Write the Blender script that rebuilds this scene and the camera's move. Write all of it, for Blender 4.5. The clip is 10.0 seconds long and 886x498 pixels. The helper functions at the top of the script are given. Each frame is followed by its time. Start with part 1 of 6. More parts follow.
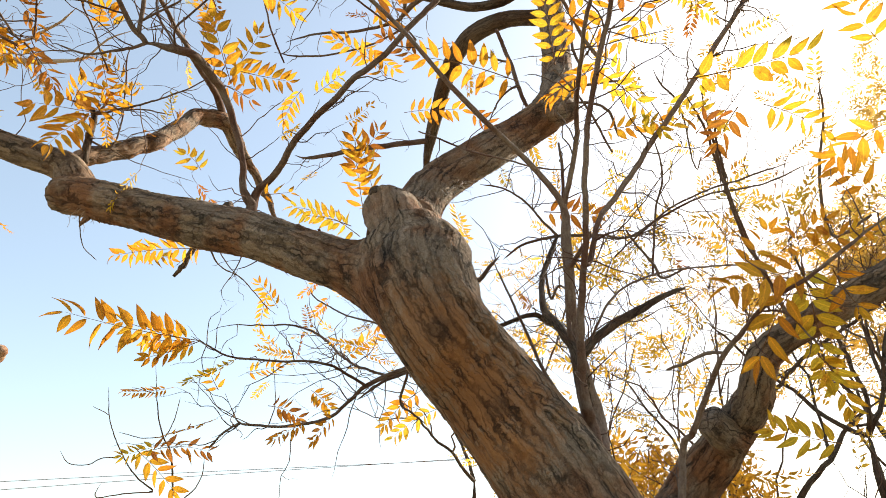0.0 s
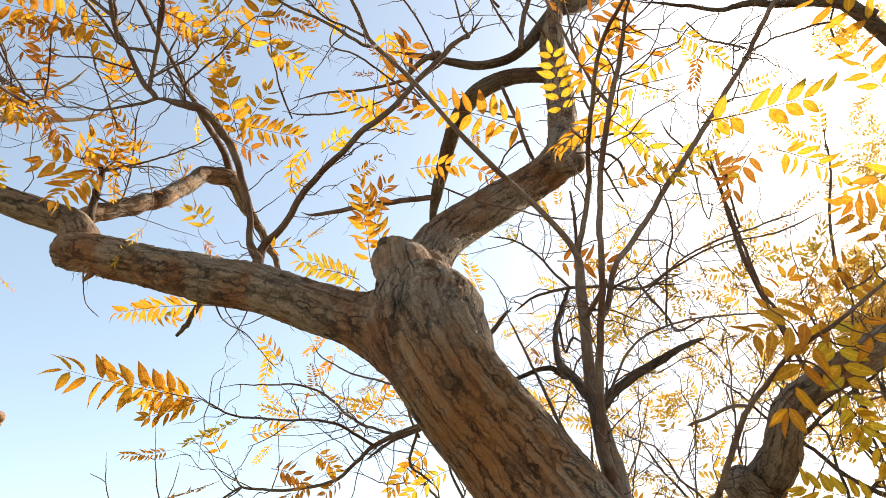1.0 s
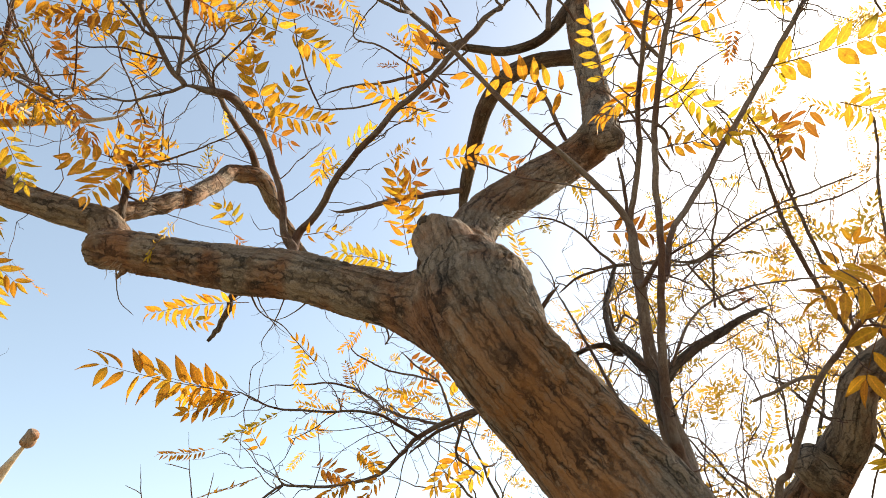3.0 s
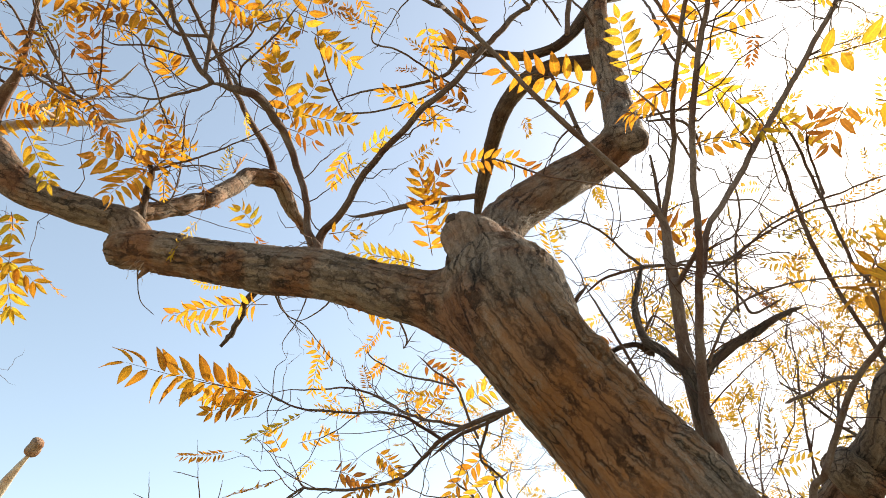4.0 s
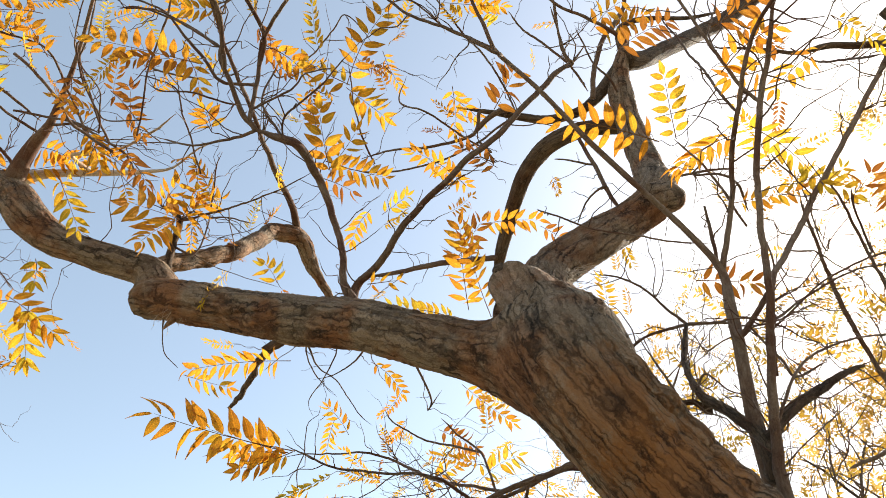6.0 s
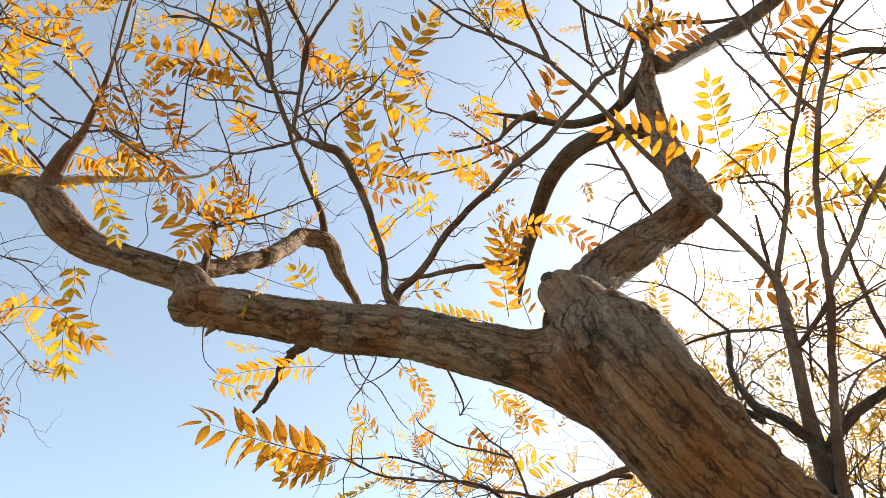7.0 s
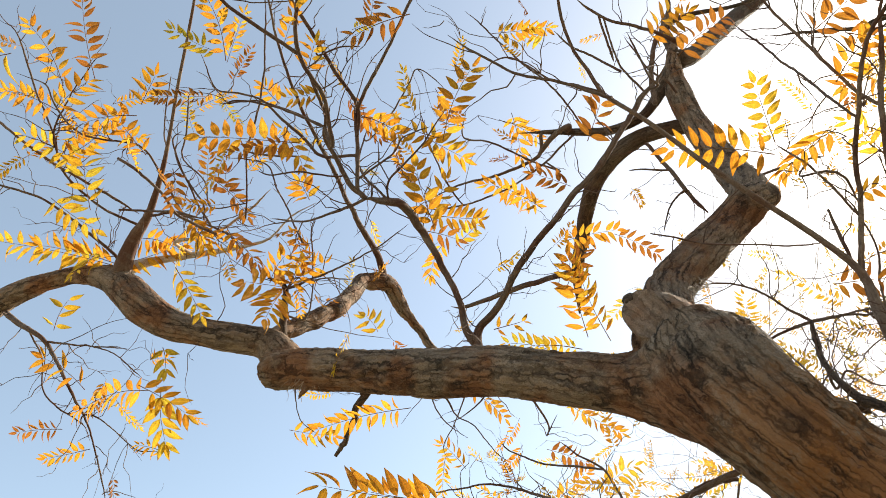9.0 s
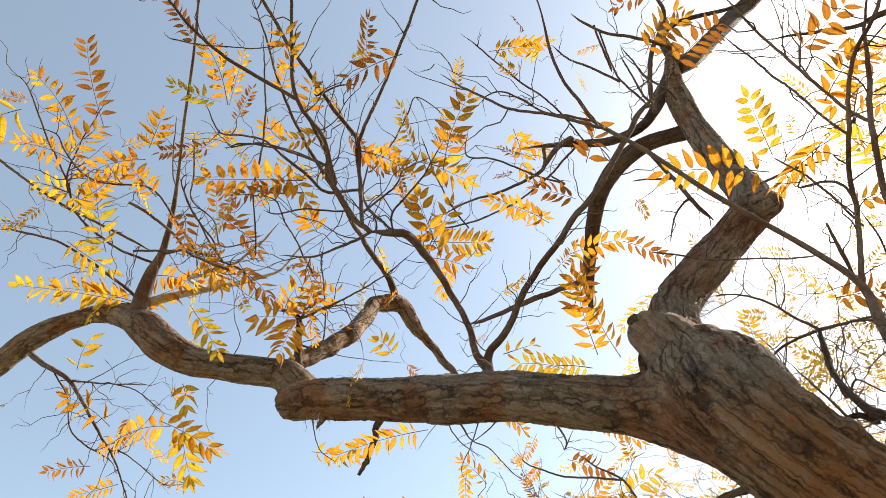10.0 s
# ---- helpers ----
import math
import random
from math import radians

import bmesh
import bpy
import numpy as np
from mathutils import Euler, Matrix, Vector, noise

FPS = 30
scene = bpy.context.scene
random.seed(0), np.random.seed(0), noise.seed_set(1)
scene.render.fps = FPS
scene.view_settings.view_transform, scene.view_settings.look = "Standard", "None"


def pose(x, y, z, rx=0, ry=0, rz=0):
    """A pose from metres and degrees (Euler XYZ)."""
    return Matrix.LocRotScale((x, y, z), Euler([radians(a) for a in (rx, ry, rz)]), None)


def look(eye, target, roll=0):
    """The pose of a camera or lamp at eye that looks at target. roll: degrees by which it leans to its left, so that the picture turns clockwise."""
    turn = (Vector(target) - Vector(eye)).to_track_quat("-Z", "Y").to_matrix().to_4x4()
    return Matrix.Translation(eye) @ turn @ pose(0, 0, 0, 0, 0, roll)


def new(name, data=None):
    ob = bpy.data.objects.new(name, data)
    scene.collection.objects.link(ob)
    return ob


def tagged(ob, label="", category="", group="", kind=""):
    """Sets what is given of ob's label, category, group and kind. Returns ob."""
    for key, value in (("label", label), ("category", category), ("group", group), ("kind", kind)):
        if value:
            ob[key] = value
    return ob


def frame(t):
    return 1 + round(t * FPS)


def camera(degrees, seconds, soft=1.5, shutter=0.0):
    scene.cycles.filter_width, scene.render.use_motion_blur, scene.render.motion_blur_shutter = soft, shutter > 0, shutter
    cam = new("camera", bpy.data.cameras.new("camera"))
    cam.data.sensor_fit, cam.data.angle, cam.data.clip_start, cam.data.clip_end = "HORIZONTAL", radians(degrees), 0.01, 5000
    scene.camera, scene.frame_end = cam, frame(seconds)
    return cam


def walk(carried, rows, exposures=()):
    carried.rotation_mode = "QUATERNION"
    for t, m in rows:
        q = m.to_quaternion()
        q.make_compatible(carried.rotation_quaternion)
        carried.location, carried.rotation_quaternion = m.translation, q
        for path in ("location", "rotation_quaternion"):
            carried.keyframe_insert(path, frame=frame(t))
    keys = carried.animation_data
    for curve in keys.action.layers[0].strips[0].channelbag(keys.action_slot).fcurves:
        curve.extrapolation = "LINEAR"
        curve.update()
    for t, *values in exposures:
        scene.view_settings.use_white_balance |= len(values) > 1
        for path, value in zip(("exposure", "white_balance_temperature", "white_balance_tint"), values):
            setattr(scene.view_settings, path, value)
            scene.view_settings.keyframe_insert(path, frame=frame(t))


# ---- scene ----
# A leaning old tree with pinnate autumn leaves, seen from below against a hazy bright sky.
cam = camera(67.25, 10.0, soft=0.9)
PATH = [
    (0.0, -0.0000, 0.0000, 1.5000, 117.000, -0.002, 0.000),
    (0.5, -0.0100, 0.0231, 1.5017, 119.632, 0.013, 0.220),
    (1.0, -0.0249, 0.0596, 1.4941, 122.254, 0.321, 0.498),
    (1.5, -0.0370, 0.0978, 1.4857, 122.742, 0.845, 1.298),
    (2.0, -0.0541, 0.1360, 1.4724, 122.558, 1.430, 2.341),
    (2.5, -0.0710, 0.1665, 1.4643, 122.892, 1.493, 2.967),
    (4.0, -0.1896, 0.2242, 1.4261, 124.180, 0.851, 3.162),
    (4.5, -0.2271, 0.2495, 1.4124, 125.993, 0.511, 2.602),
    (5.0, -0.2650, 0.2814, 1.4019, 128.486, 0.367, 2.287),
    (5.5, -0.3035, 0.3062, 1.3987, 130.370, 0.365, 2.117),
    (7.0, -0.5112, 0.2773, 1.4240, 130.327, 0.298, 2.291),
    (7.5, -0.5759, 0.2437, 1.4306, 130.499, 0.857, 3.012),
    (8.0, -0.6256, 0.2091, 1.4430, 130.696, 2.190, 4.661),
    (8.5, -0.6512, 0.1733, 1.4603, 130.904, 3.649, 7.022),
    (9.0, -0.6551, 0.1363, 1.4758, 131.414, 5.233, 9.800),
    (9.5, -0.6350, 0.0961, 1.4972, 131.660, 6.375, 11.950),
    (10.0, -0.5933, 0.0495, 1.5173, 131.915, 6.670, 12.914),
]
walk(cam, [(t, pose(x, y, z, rx, ry, rz)) for t, x, y, z, rx, ry, rz in PATH],
     exposures=[(0.0, 1.36, 7000, 9), (2.0, 1.28, 7000, 9), (5.0, 1.25, 6900, 9), (7.5, 1.22, 6850, 8), (10.0, 1.15, 6800, 8)])

# ---- sky, sun ----
SUN_AZ, SUN_EL = 47.0, 34.0          # degrees clockwise from +y, and above the horizon
sun_way = Vector((math.sin(radians(SUN_AZ)) * math.cos(radians(SUN_EL)),
                  math.cos(radians(SUN_AZ)) * math.cos(radians(SUN_EL)), math.sin(radians(SUN_EL))))
world = bpy.data.worlds.new("sky")
scene.world = world
world.use_nodes = True
wn, wl = world.node_tree.nodes, world.node_tree.links
wn.clear()
sky = wn.new("ShaderNodeTexSky")
sky.sky_type = "NISHITA"
sky.sun_disc = False
sky.sun_elevation, sky.sun_rotation = radians(SUN_EL), radians(SUN_AZ)
sky.air_density, sky.dust_density, sky.ozone_density = 1.0, 1.4, 0.9
back = wn.new("ShaderNodeBackground")
back.inputs["Strength"].default_value = 0.123
wout = wn.new("ShaderNodeOutputWorld")
haze = wn.new("ShaderNodeMix")          # an even veil of thin high haze over the whole sky
haze.data_type = "RGBA"
haze.inputs[0].default_value = 0.27
haze.inputs[7].default_value = (2.25, 2.62, 2.58, 1)
wl.new(sky.outputs[0], haze.inputs[6])
wl.new(haze.outputs[2], back.inputs[0])
wl.new(back.outputs[0], wout.inputs[0])

sun = new("sun", bpy.data.lights.new("sun", "SUN"))
sun.data.energy, sun.data.angle, sun.data.color = 5.0, radians(0.5), (1.0, 0.93, 0.82)
sun.matrix_world = look(sun_way * 60, (0, 0, 0))


# ---- materials ----
def shader(name):
    m = bpy.data.materials.new(name)
    m.use_nodes = True
    n, l = m.node_tree.nodes, m.node_tree.links
    return m, n, l, n["Principled BSDF"]


def ramp(n, stops):
    r = n.new("ShaderNodeValToRGB")
    while len(r.color_ramp.elements) < len(stops):
        r.color_ramp.elements.new(0.5)
    for e, (p, c) in zip(r.color_ramp.elements, stops):
        e.position, e.color = p, (*c, 1)
    return r


def noise_node(n, l, vec, scale, detail=6.0, rough=0.6):
    t = n.new("ShaderNodeTexNoise")
    t.inputs["Scale"].default_value, t.inputs["Detail"].default_value, t.inputs["Roughness"].default_value = scale, detail, rough
    l.new(vec, t.inputs["Vector"])
    return t


def mixed(n, l, fac, a, b, blend="MIX"):
    m = n.new("ShaderNodeMix")
    m.data_type, m.blend_type = "RGBA", blend
    for sock, v in ((m.inputs[0], fac), (m.inputs[6], a), (m.inputs[7], b)):
        if hasattr(v, "links"):
            l.new(v, sock)
        else:
            sock.default_value = v if isinstance(v, float) else (*v, 1)
    return m.outputs[2]


def bark_material(name, dark, mid, light, warm, warm_amount, scale, bump, lichen=0.0, cracks=0.0, stains_and_shade=()):
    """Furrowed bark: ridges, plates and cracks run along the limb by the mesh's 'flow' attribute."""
    m, n, l, p = shader(name)
    flow = n.new("ShaderNodeAttribute")
    flow.attribute_name = "flow"
    pos = n.new("ShaderNodeNewGeometry").outputs["Position"]
    bent = noise_node(n, l, pos, 24.0 * scale, 7, 0.65)
    warp = n.new("ShaderNodeVectorMath")
    warp.operation = "MULTIPLY_ADD"
    warp.inputs[1].default_value = (0.036 / scale,) * 3
    l.new(bent.outputs["Color"], warp.inputs[0])
    l.new(flow.outputs["Vector"], warp.inputs[2])
    v = warp.outputs[0]
    short = n.new("ShaderNodeVectorMath")
    short.operation = "MULTIPLY"
    short.inputs[1].default_value = (1.0, 1.0, 3.2)
    l.new(v, short.inputs[0])
    ridge = noise_node(n, l, short.outputs[0], 46 * scale, 9, 0.68)
    pits = noise_node(n, l, pos, 210 * scale, 4, 0.7)
    fibre = n.new("ShaderNodeVectorMath")
    fibre.operation = "MULTIPLY"
    fibre.inputs[1].default_value = (1.0, 1.0, 1.8)
    l.new(v, fibre.inputs[0])
    fine = noise_node(n, l, fibre.outputs[0], 150 * scale, 6, 0.7)
    broad = noise_node(n, l, pos, 4.5, 4, 0.55)
    patch = noise_node(n, l, pos, 13.0, 5, 0.6)
    tone = ramp(n, [(0.30, dark), (0.48, mid), (0.68, light)])
    l.new(ridge.outputs["Fac"], tone.inputs[0])
    wr = ramp(n, [(0.46, (0, 0, 0)), (0.62, (1, 1, 1))])
    l.new(broad.outputs["Fac"], wr.inputs[0])
    wmul = n.new("ShaderNodeMath")
    wmul.operation = "MULTIPLY"
    wmul.inputs[1].default_value = warm_amount
    l.new(wr.outputs[0], wmul.inputs[0])
    col = mixed(n, l, wmul.outputs[0], tone.outputs[0], mixed(n, l, 0.5, tone.outputs[0], warm))
    col = mixed(n, l, wmul.outputs[0], col, warm, "OVERLAY")
    gr = ramp(n, [(0.3, (0.7, 0.7, 0.7)), (0.7, (1.2, 1.2, 1.2))])
    l.new(fine.outputs["Fac"], gr.inputs[0])
    col = mixed(n, l, 0.75, col, gr.outputs[0], "MULTIPLY")
    pt = ramp(n, [(0.34, (0.55, 0.53, 0.5)), (0.5, (1.0, 1.0, 1.0)), (0.7, (1.18, 1.17, 1.15))])
    l.new(pits.outputs["Fac"], pt.inputs[0])
    col = mixed(n, l, 0.7, col, pt.outputs[0], "MULTIPLY")
    if lichen:
        lr = ramp(n, [(0.56, (0, 0, 0)), (0.70, (lichen, lichen, lichen))])
        l.new(patch.outputs["Fac"], lr.inputs[0])
        col = mixed(n, l, lr.outputs[0], col, (0.27, 0.255, 0.22))
    for place, size, colour, amount in stains_and_shade:
        gap = n.new("ShaderNodeVectorMath")
        gap.operation = "DISTANCE"
        gap.inputs[1].default_value = place
        l.new(pos, gap.inputs[0])
        ragged = n.new("ShaderNodeMath")
        ragged.operation = "MULTIPLY_ADD"
        ragged.inputs[1].default_value = size * 3.4
        l.new(mixed(n, l, 0.5, ridge.outputs["Fac"], patch.outputs["Fac"]), ragged.inputs[0])
        l.new(gap.outputs["Value"], ragged.inputs[2])
        sr = ramp(n, [(size * 2.2, (amount,) * 3), (size * 3.0, (0, 0, 0))])
        l.new(ragged.outputs[0], sr.inputs[0])
        col = mixed(n, l, sr.outputs[0], col, mixed(n, l, 0.8, colour, gr.outputs[0], "MULTIPLY"))
    out_h = ridge.outputs["Fac"]
    for grain, share in ((fine, 0.25), (pits, 0.22)):
        height = n.new("ShaderNodeMath")
        height.operation = "MULTIPLY_ADD"
        height.inputs[1].default_value = share
        l.new(grain.outputs["Fac"], height.inputs[0])
        l.new(out_h, height.inputs[2])
        out_h = height.outputs[0]
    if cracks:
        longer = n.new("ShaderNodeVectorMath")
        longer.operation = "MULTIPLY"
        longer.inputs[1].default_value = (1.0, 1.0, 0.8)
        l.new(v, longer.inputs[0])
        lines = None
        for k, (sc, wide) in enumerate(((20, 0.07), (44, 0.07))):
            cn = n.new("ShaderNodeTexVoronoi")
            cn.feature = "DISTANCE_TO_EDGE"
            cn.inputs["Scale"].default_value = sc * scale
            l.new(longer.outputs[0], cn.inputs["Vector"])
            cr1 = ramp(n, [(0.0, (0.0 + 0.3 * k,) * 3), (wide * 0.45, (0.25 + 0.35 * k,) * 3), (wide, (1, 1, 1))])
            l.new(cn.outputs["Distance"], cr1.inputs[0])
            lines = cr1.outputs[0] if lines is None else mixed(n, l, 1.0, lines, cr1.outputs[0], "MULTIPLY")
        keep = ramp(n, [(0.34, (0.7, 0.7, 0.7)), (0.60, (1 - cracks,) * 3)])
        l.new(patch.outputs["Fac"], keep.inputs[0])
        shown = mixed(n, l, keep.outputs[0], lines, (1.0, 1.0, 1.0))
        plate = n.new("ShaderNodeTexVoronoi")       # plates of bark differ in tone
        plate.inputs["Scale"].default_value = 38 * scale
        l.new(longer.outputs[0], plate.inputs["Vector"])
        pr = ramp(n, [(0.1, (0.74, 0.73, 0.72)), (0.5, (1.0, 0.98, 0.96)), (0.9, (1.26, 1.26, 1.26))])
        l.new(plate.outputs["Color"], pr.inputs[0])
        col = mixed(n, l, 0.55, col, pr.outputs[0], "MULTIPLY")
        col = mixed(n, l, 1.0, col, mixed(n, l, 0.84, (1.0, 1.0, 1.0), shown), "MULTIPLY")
        sub = n.new("ShaderNodeMath")
        sub.operation = "MULTIPLY_ADD"
        sub.inputs[1].default_value = 0.8
        l.new(shown, sub.inputs[0])
        l.new(out_h, sub.inputs[2])
        out_h = sub.outputs[0]
    l.new(col, p.inputs["Base Color"])
    p.inputs["Roughness"].default_value = 0.9
    p.inputs["Specular IOR Level"].default_value = 0.2
    bp = n.new("ShaderNodeBump")
    bp.inputs["Strength"].default_value, bp.inputs["Distance"].default_value = 1.0, bump
    l.new(out_h, bp.inputs["Height"])
    l.new(bp.outputs[0], p.inputs["Normal"])
    return m


def leaf_material(name, stops, through_light):
    """Thin autumn leaflet: colour by leaf and by leaflet, browning patches, light shining through."""
    m, n, l, p = shader(name)
    info = n.new("ShaderNodeObjectInfo")
    geo = n.new("ShaderNodeNewGeometry")
    add = n.new("ShaderNodeMath")
    add.operation = "MULTIPLY_ADD"
    add.inputs[1].default_value = 0.35
    l.new(geo.outputs["Random Per Island"], add.inputs[0])
    half = n.new("ShaderNodeMath")
    half.operation = "MULTIPLY"
    half.inputs[1].default_value = 0.65
    l.new(info.outputs["Random"], half.inputs[0])
    l.new(half.outputs[0], add.inputs[2])
    tone = ramp(n, stops)
    l.new(add.outputs[0], tone.inputs[0])
    spots = noise_node(n, l, geo.outputs["Position"], 42.0, 5, 0.6)
    sr = ramp(n, [(0.54, (0, 0, 0)), (0.70, (0.75, 0.75, 0.75))])
    l.new(spots.outputs["Fac"], sr.inputs[0])
    col = mixed(n, l, sr.outputs[0], tone.outputs[0], (0.33, 0.11, 0.02))
    blade = n.new("ShaderNodeAttribute")
    blade.attribute_name = "blade"
    part_xyz = n.new("ShaderNodeSeparateXYZ")
    l.new(blade.outputs["Vector"], part_xyz.inputs[0])
    across = n.new("ShaderNodeMath")
    across.operation = "ABSOLUTE"
    l.new(part_xyz.outputs["Y"], across.inputs[0])
    rim = n.new("ShaderNodeMath")
    rim.operation = "MULTIPLY_ADD"
    rim.inputs[1].default_value = 0.55
    l.new(spots.outputs["Fac"], rim.inputs[0])
    l.new(across.outputs[0], rim.inputs[2])
    rr = ramp(n, [(0.0, (0, 0, 0)), (1.0, (0, 0, 0)), (1.0, (0.8, 0.8, 0.8))])
    rscale = n.new("ShaderNodeMath")
    rscale.operation = "MULTIPLY"
    rscale.inputs[1].default_value = 0.68
    l.new(rim.outputs[0], rscale.inputs[0])
    rr.color_ramp.elements[1].position = 0.76
    l.new(rscale.outputs[0], rr.inputs[0])
    col = mixed(n, l, rr.outputs[0], col, (0.24, 0.085, 0.02))
    tipr = ramp(n, [(0.80, (0, 0, 0)), (1.0, (0.7, 0.7, 0.7))])
    l.new(part_xyz.outputs["X"], tipr.inputs[0])
    col = mixed(n, l, tipr.outputs[0], col, (0.26, 0.095, 0.02))
    slant = n.new("ShaderNodeMath")
    slant.operation = "MULTIPLY_ADD"
    slant.inputs[1].default_value = -0.22
    l.new(across.outputs[0], slant.inputs[0])
    l.new(part_xyz.outputs["X"], slant.inputs[2])
    wavy = n.new("ShaderNodeMath")
    wavy.operation = "PINGPONG"
    wavy.inputs[1].default_value = 0.05
    l.new(slant.outputs[0], wavy.inputs[0])
    vr2 = ramp(n, [(0.0, (0.72, 0.72, 0.72)), (0.012, (1, 1, 1))])
    l.new(wavy.outputs[0], vr2.inputs[0])
    col = mixed(n, l, 0.8, col, vr2.outputs[0], "MULTIPLY")
    mr = ramp(n, [(0.0, (1.35, 1.3, 1.2)), (0.09, (1.35, 1.3, 1.2)), (0.15, (1, 1, 1))])
    l.new(across.outputs[0], mr.inputs[0])
    col = mixed(n, l, 1.0, col, mr.outputs[0], "MULTIPLY")
    vein = noise_node(n, l, geo.outputs["Position"], 260.0, 2, 0.5)
    vr = ramp(n, [(0.3, (0.8, 0.8, 0.8)), (0.7, (1.12, 1.12, 1.12))])
    l.new(vein.outputs["Fac"], vr.inputs[0])
    col = mixed(n, l, 1.0, col, vr.outputs[0], "MULTIPLY")
    l.new(col, p.inputs["Base Color"])
    p.inputs["Roughness"].default_value = 0.55
    p.inputs["Specular IOR Level"].default_value = 0.3
    tr = n.new("ShaderNodeBsdfTranslucent")
    l.new(col, tr.inputs["Color"])
    mx = n.new("ShaderNodeMixShader")
    mx.inputs[0].default_value = through_light
    out = n["Material Output"]
    l.new(p.outputs[0], mx.inputs[1])
    l.new(tr.outputs[0], mx.inputs[2])
    l.new(mx.outputs[0], out.inputs[0])
    bp = n.new("ShaderNodeBump")
    bp.inputs["Strength"].default_value, bp.inputs["Distance"].default_value = 0.4, 0.002
    l.new(spots.outputs["Fac"], bp.inputs["Height"])
    l.new(bp.outputs[0], p.inputs["Normal"])
    return m


# weathered patches on the trunk: rust-brown rot and a black streak; the last spot paints the shade of an unmodelled
# hollow below the stump
STAINS_AND_HOLLOW_SHADE = [((-0.04, 1.75, 2.14), 0.15, (0.33, 0.145, 0.055), 0.7), ((0.10, 1.76, 1.93), 0.2, (0.36, 0.15, 0.05), 0.8), ((-0.009, 1.75, 2.14), 0.04, (0.07, 0.048, 0.034), 0.5),
          ((0.15, 1.75, 1.93), 0.06, (0.07, 0.05, 0.036), 0.5), ((-0.155, 1.81, 2.39), 0.05, (0.035, 0.027, 0.022), 0.85)]
BARK = bark_material("bark_furrowed", (0.165, 0.112, 0.075), (0.28, 0.203, 0.14), (0.365, 0.282, 0.206), (0.37, 0.185, 0.082), 0.6, 1.0, 0.011, 0.2, 0.97, STAINS_AND_HOLLOW_SHADE)
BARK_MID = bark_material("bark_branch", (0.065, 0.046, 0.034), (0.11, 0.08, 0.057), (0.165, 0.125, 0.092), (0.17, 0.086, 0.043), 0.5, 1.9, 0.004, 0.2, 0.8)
BARK_TWIG = bark_material("bark_twig", (0.075, 0.052, 0.04), (0.13, 0.09, 0.068), (0.20, 0.15, 0.115), (0.18, 0.085, 0.055), 0.6, 3.0, 0.0012, 0.3)
BARK_SHOOT = bark_material("bark_shoot", (0.11, 0.078, 0.06), (0.18, 0.13, 0.102), (0.27, 0.21, 0.165), (0.17, 0.078, 0.05), 0.6, 2.4, 0.0012, 0.3)
BARK_DEAD = bark_material("wood_bleached", (0.26, 0.21, 0.17), (0.46, 0.40, 0.33), (0.62, 0.56, 0.48), (0.42, 0.28, 0.17), 0.5, 2.0, 0.002)
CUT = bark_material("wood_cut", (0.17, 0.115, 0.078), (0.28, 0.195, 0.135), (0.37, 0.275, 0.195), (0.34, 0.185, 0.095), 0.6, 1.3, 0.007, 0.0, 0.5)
RACHIS = bark_material("leaf_stalk", (0.11, 0.05, 0.018), (0.18, 0.085, 0.03), (0.26, 0.14, 0.05), (0.3, 0.14, 0.04), 0.4, 4.0, 0.0004)
LEAF = leaf_material("leaf_golden", [(0.0, (0.40, 0.135, 0.015)), (0.3, (0.52, 0.21, 0.018)), (0.65, (0.58, 0.28, 0.022)), (0.9, (0.54, 0.33, 0.03)), (1.0, (0.36, 0.28, 0.035))], 0.6)
LEAF_RUST = leaf_material("leaf_rusty", [(0.0, (0.22, 0.075, 0.018)), (0.4, (0.34, 0.12, 0.02)), (0.8, (0.45, 0.18, 0.022)), (1.0, (0.52, 0.26, 0.03))], 0.42)
LEAF_YELLOW = leaf_material("leaf_yellow", [(0.0, (0.56, 0.27, 0.02)), (0.4, (0.60, 0.36, 0.028)), (0.8, (0.55, 0.39, 0.035)), (1.0, (0.34, 0.31, 0.04))], 0.55)
LEAF_BACK = leaf_material("leaf_back", [(0.0, (0.50, 0.24, 0.025)), (0.4, (0.58, 0.32, 0.035)), (0.8, (0.58, 0.39, 0.05)), (1.0, (0.42, 0.36, 0.07))], 0.55)
LEAF_FAR = leaf_material("leaf_far", [(0.0, (0.48, 0.24, 0.05)), (0.5, (0.56, 0.33, 0.075)), (1.0, (0.52, 0.38, 0.10))], 0.55)


def ground_material():
    m, n, l, p = shader("dry_grass_soil")
    pos = n.new("ShaderNodeNewGeometry").outputs["Position"]
    a = noise_node(n, l, pos, 0.6, 6, 0.6)
    b = noise_node(n, l, pos, 30.0, 6, 0.7)
    c1 = ramp(n, [(0.3, (0.26, 0.21, 0.12)), (0.55, (0.37, 0.30, 0.17)), (0.8, (0.46, 0.36, 0.19))])
    l.new(a.outputs["Fac"], c1.inputs[0])
    c2 = ramp(n, [(0.3, (0.6, 0.6, 0.6)), (0.7, (1.2, 1.2, 1.2))])
    l.new(b.outputs["Fac"], c2.inputs[0])
    l.new(mixed(n, l, 1.0, c1.outputs[0], c2.outputs[0], "MULTIPLY"), p.inputs["Base Color"])
    p.inputs["Roughness"].default_value = 0.95
    bp = n.new("ShaderNodeBump")
    bp.inputs["Strength"].default_value, bp.inputs["Distance"].default_value = 0.8, 0.03
    l.new(b.outputs["Fac"], bp.inputs["Height"])
    l.new(bp.outputs[0], p.inputs["Normal"])
    return m


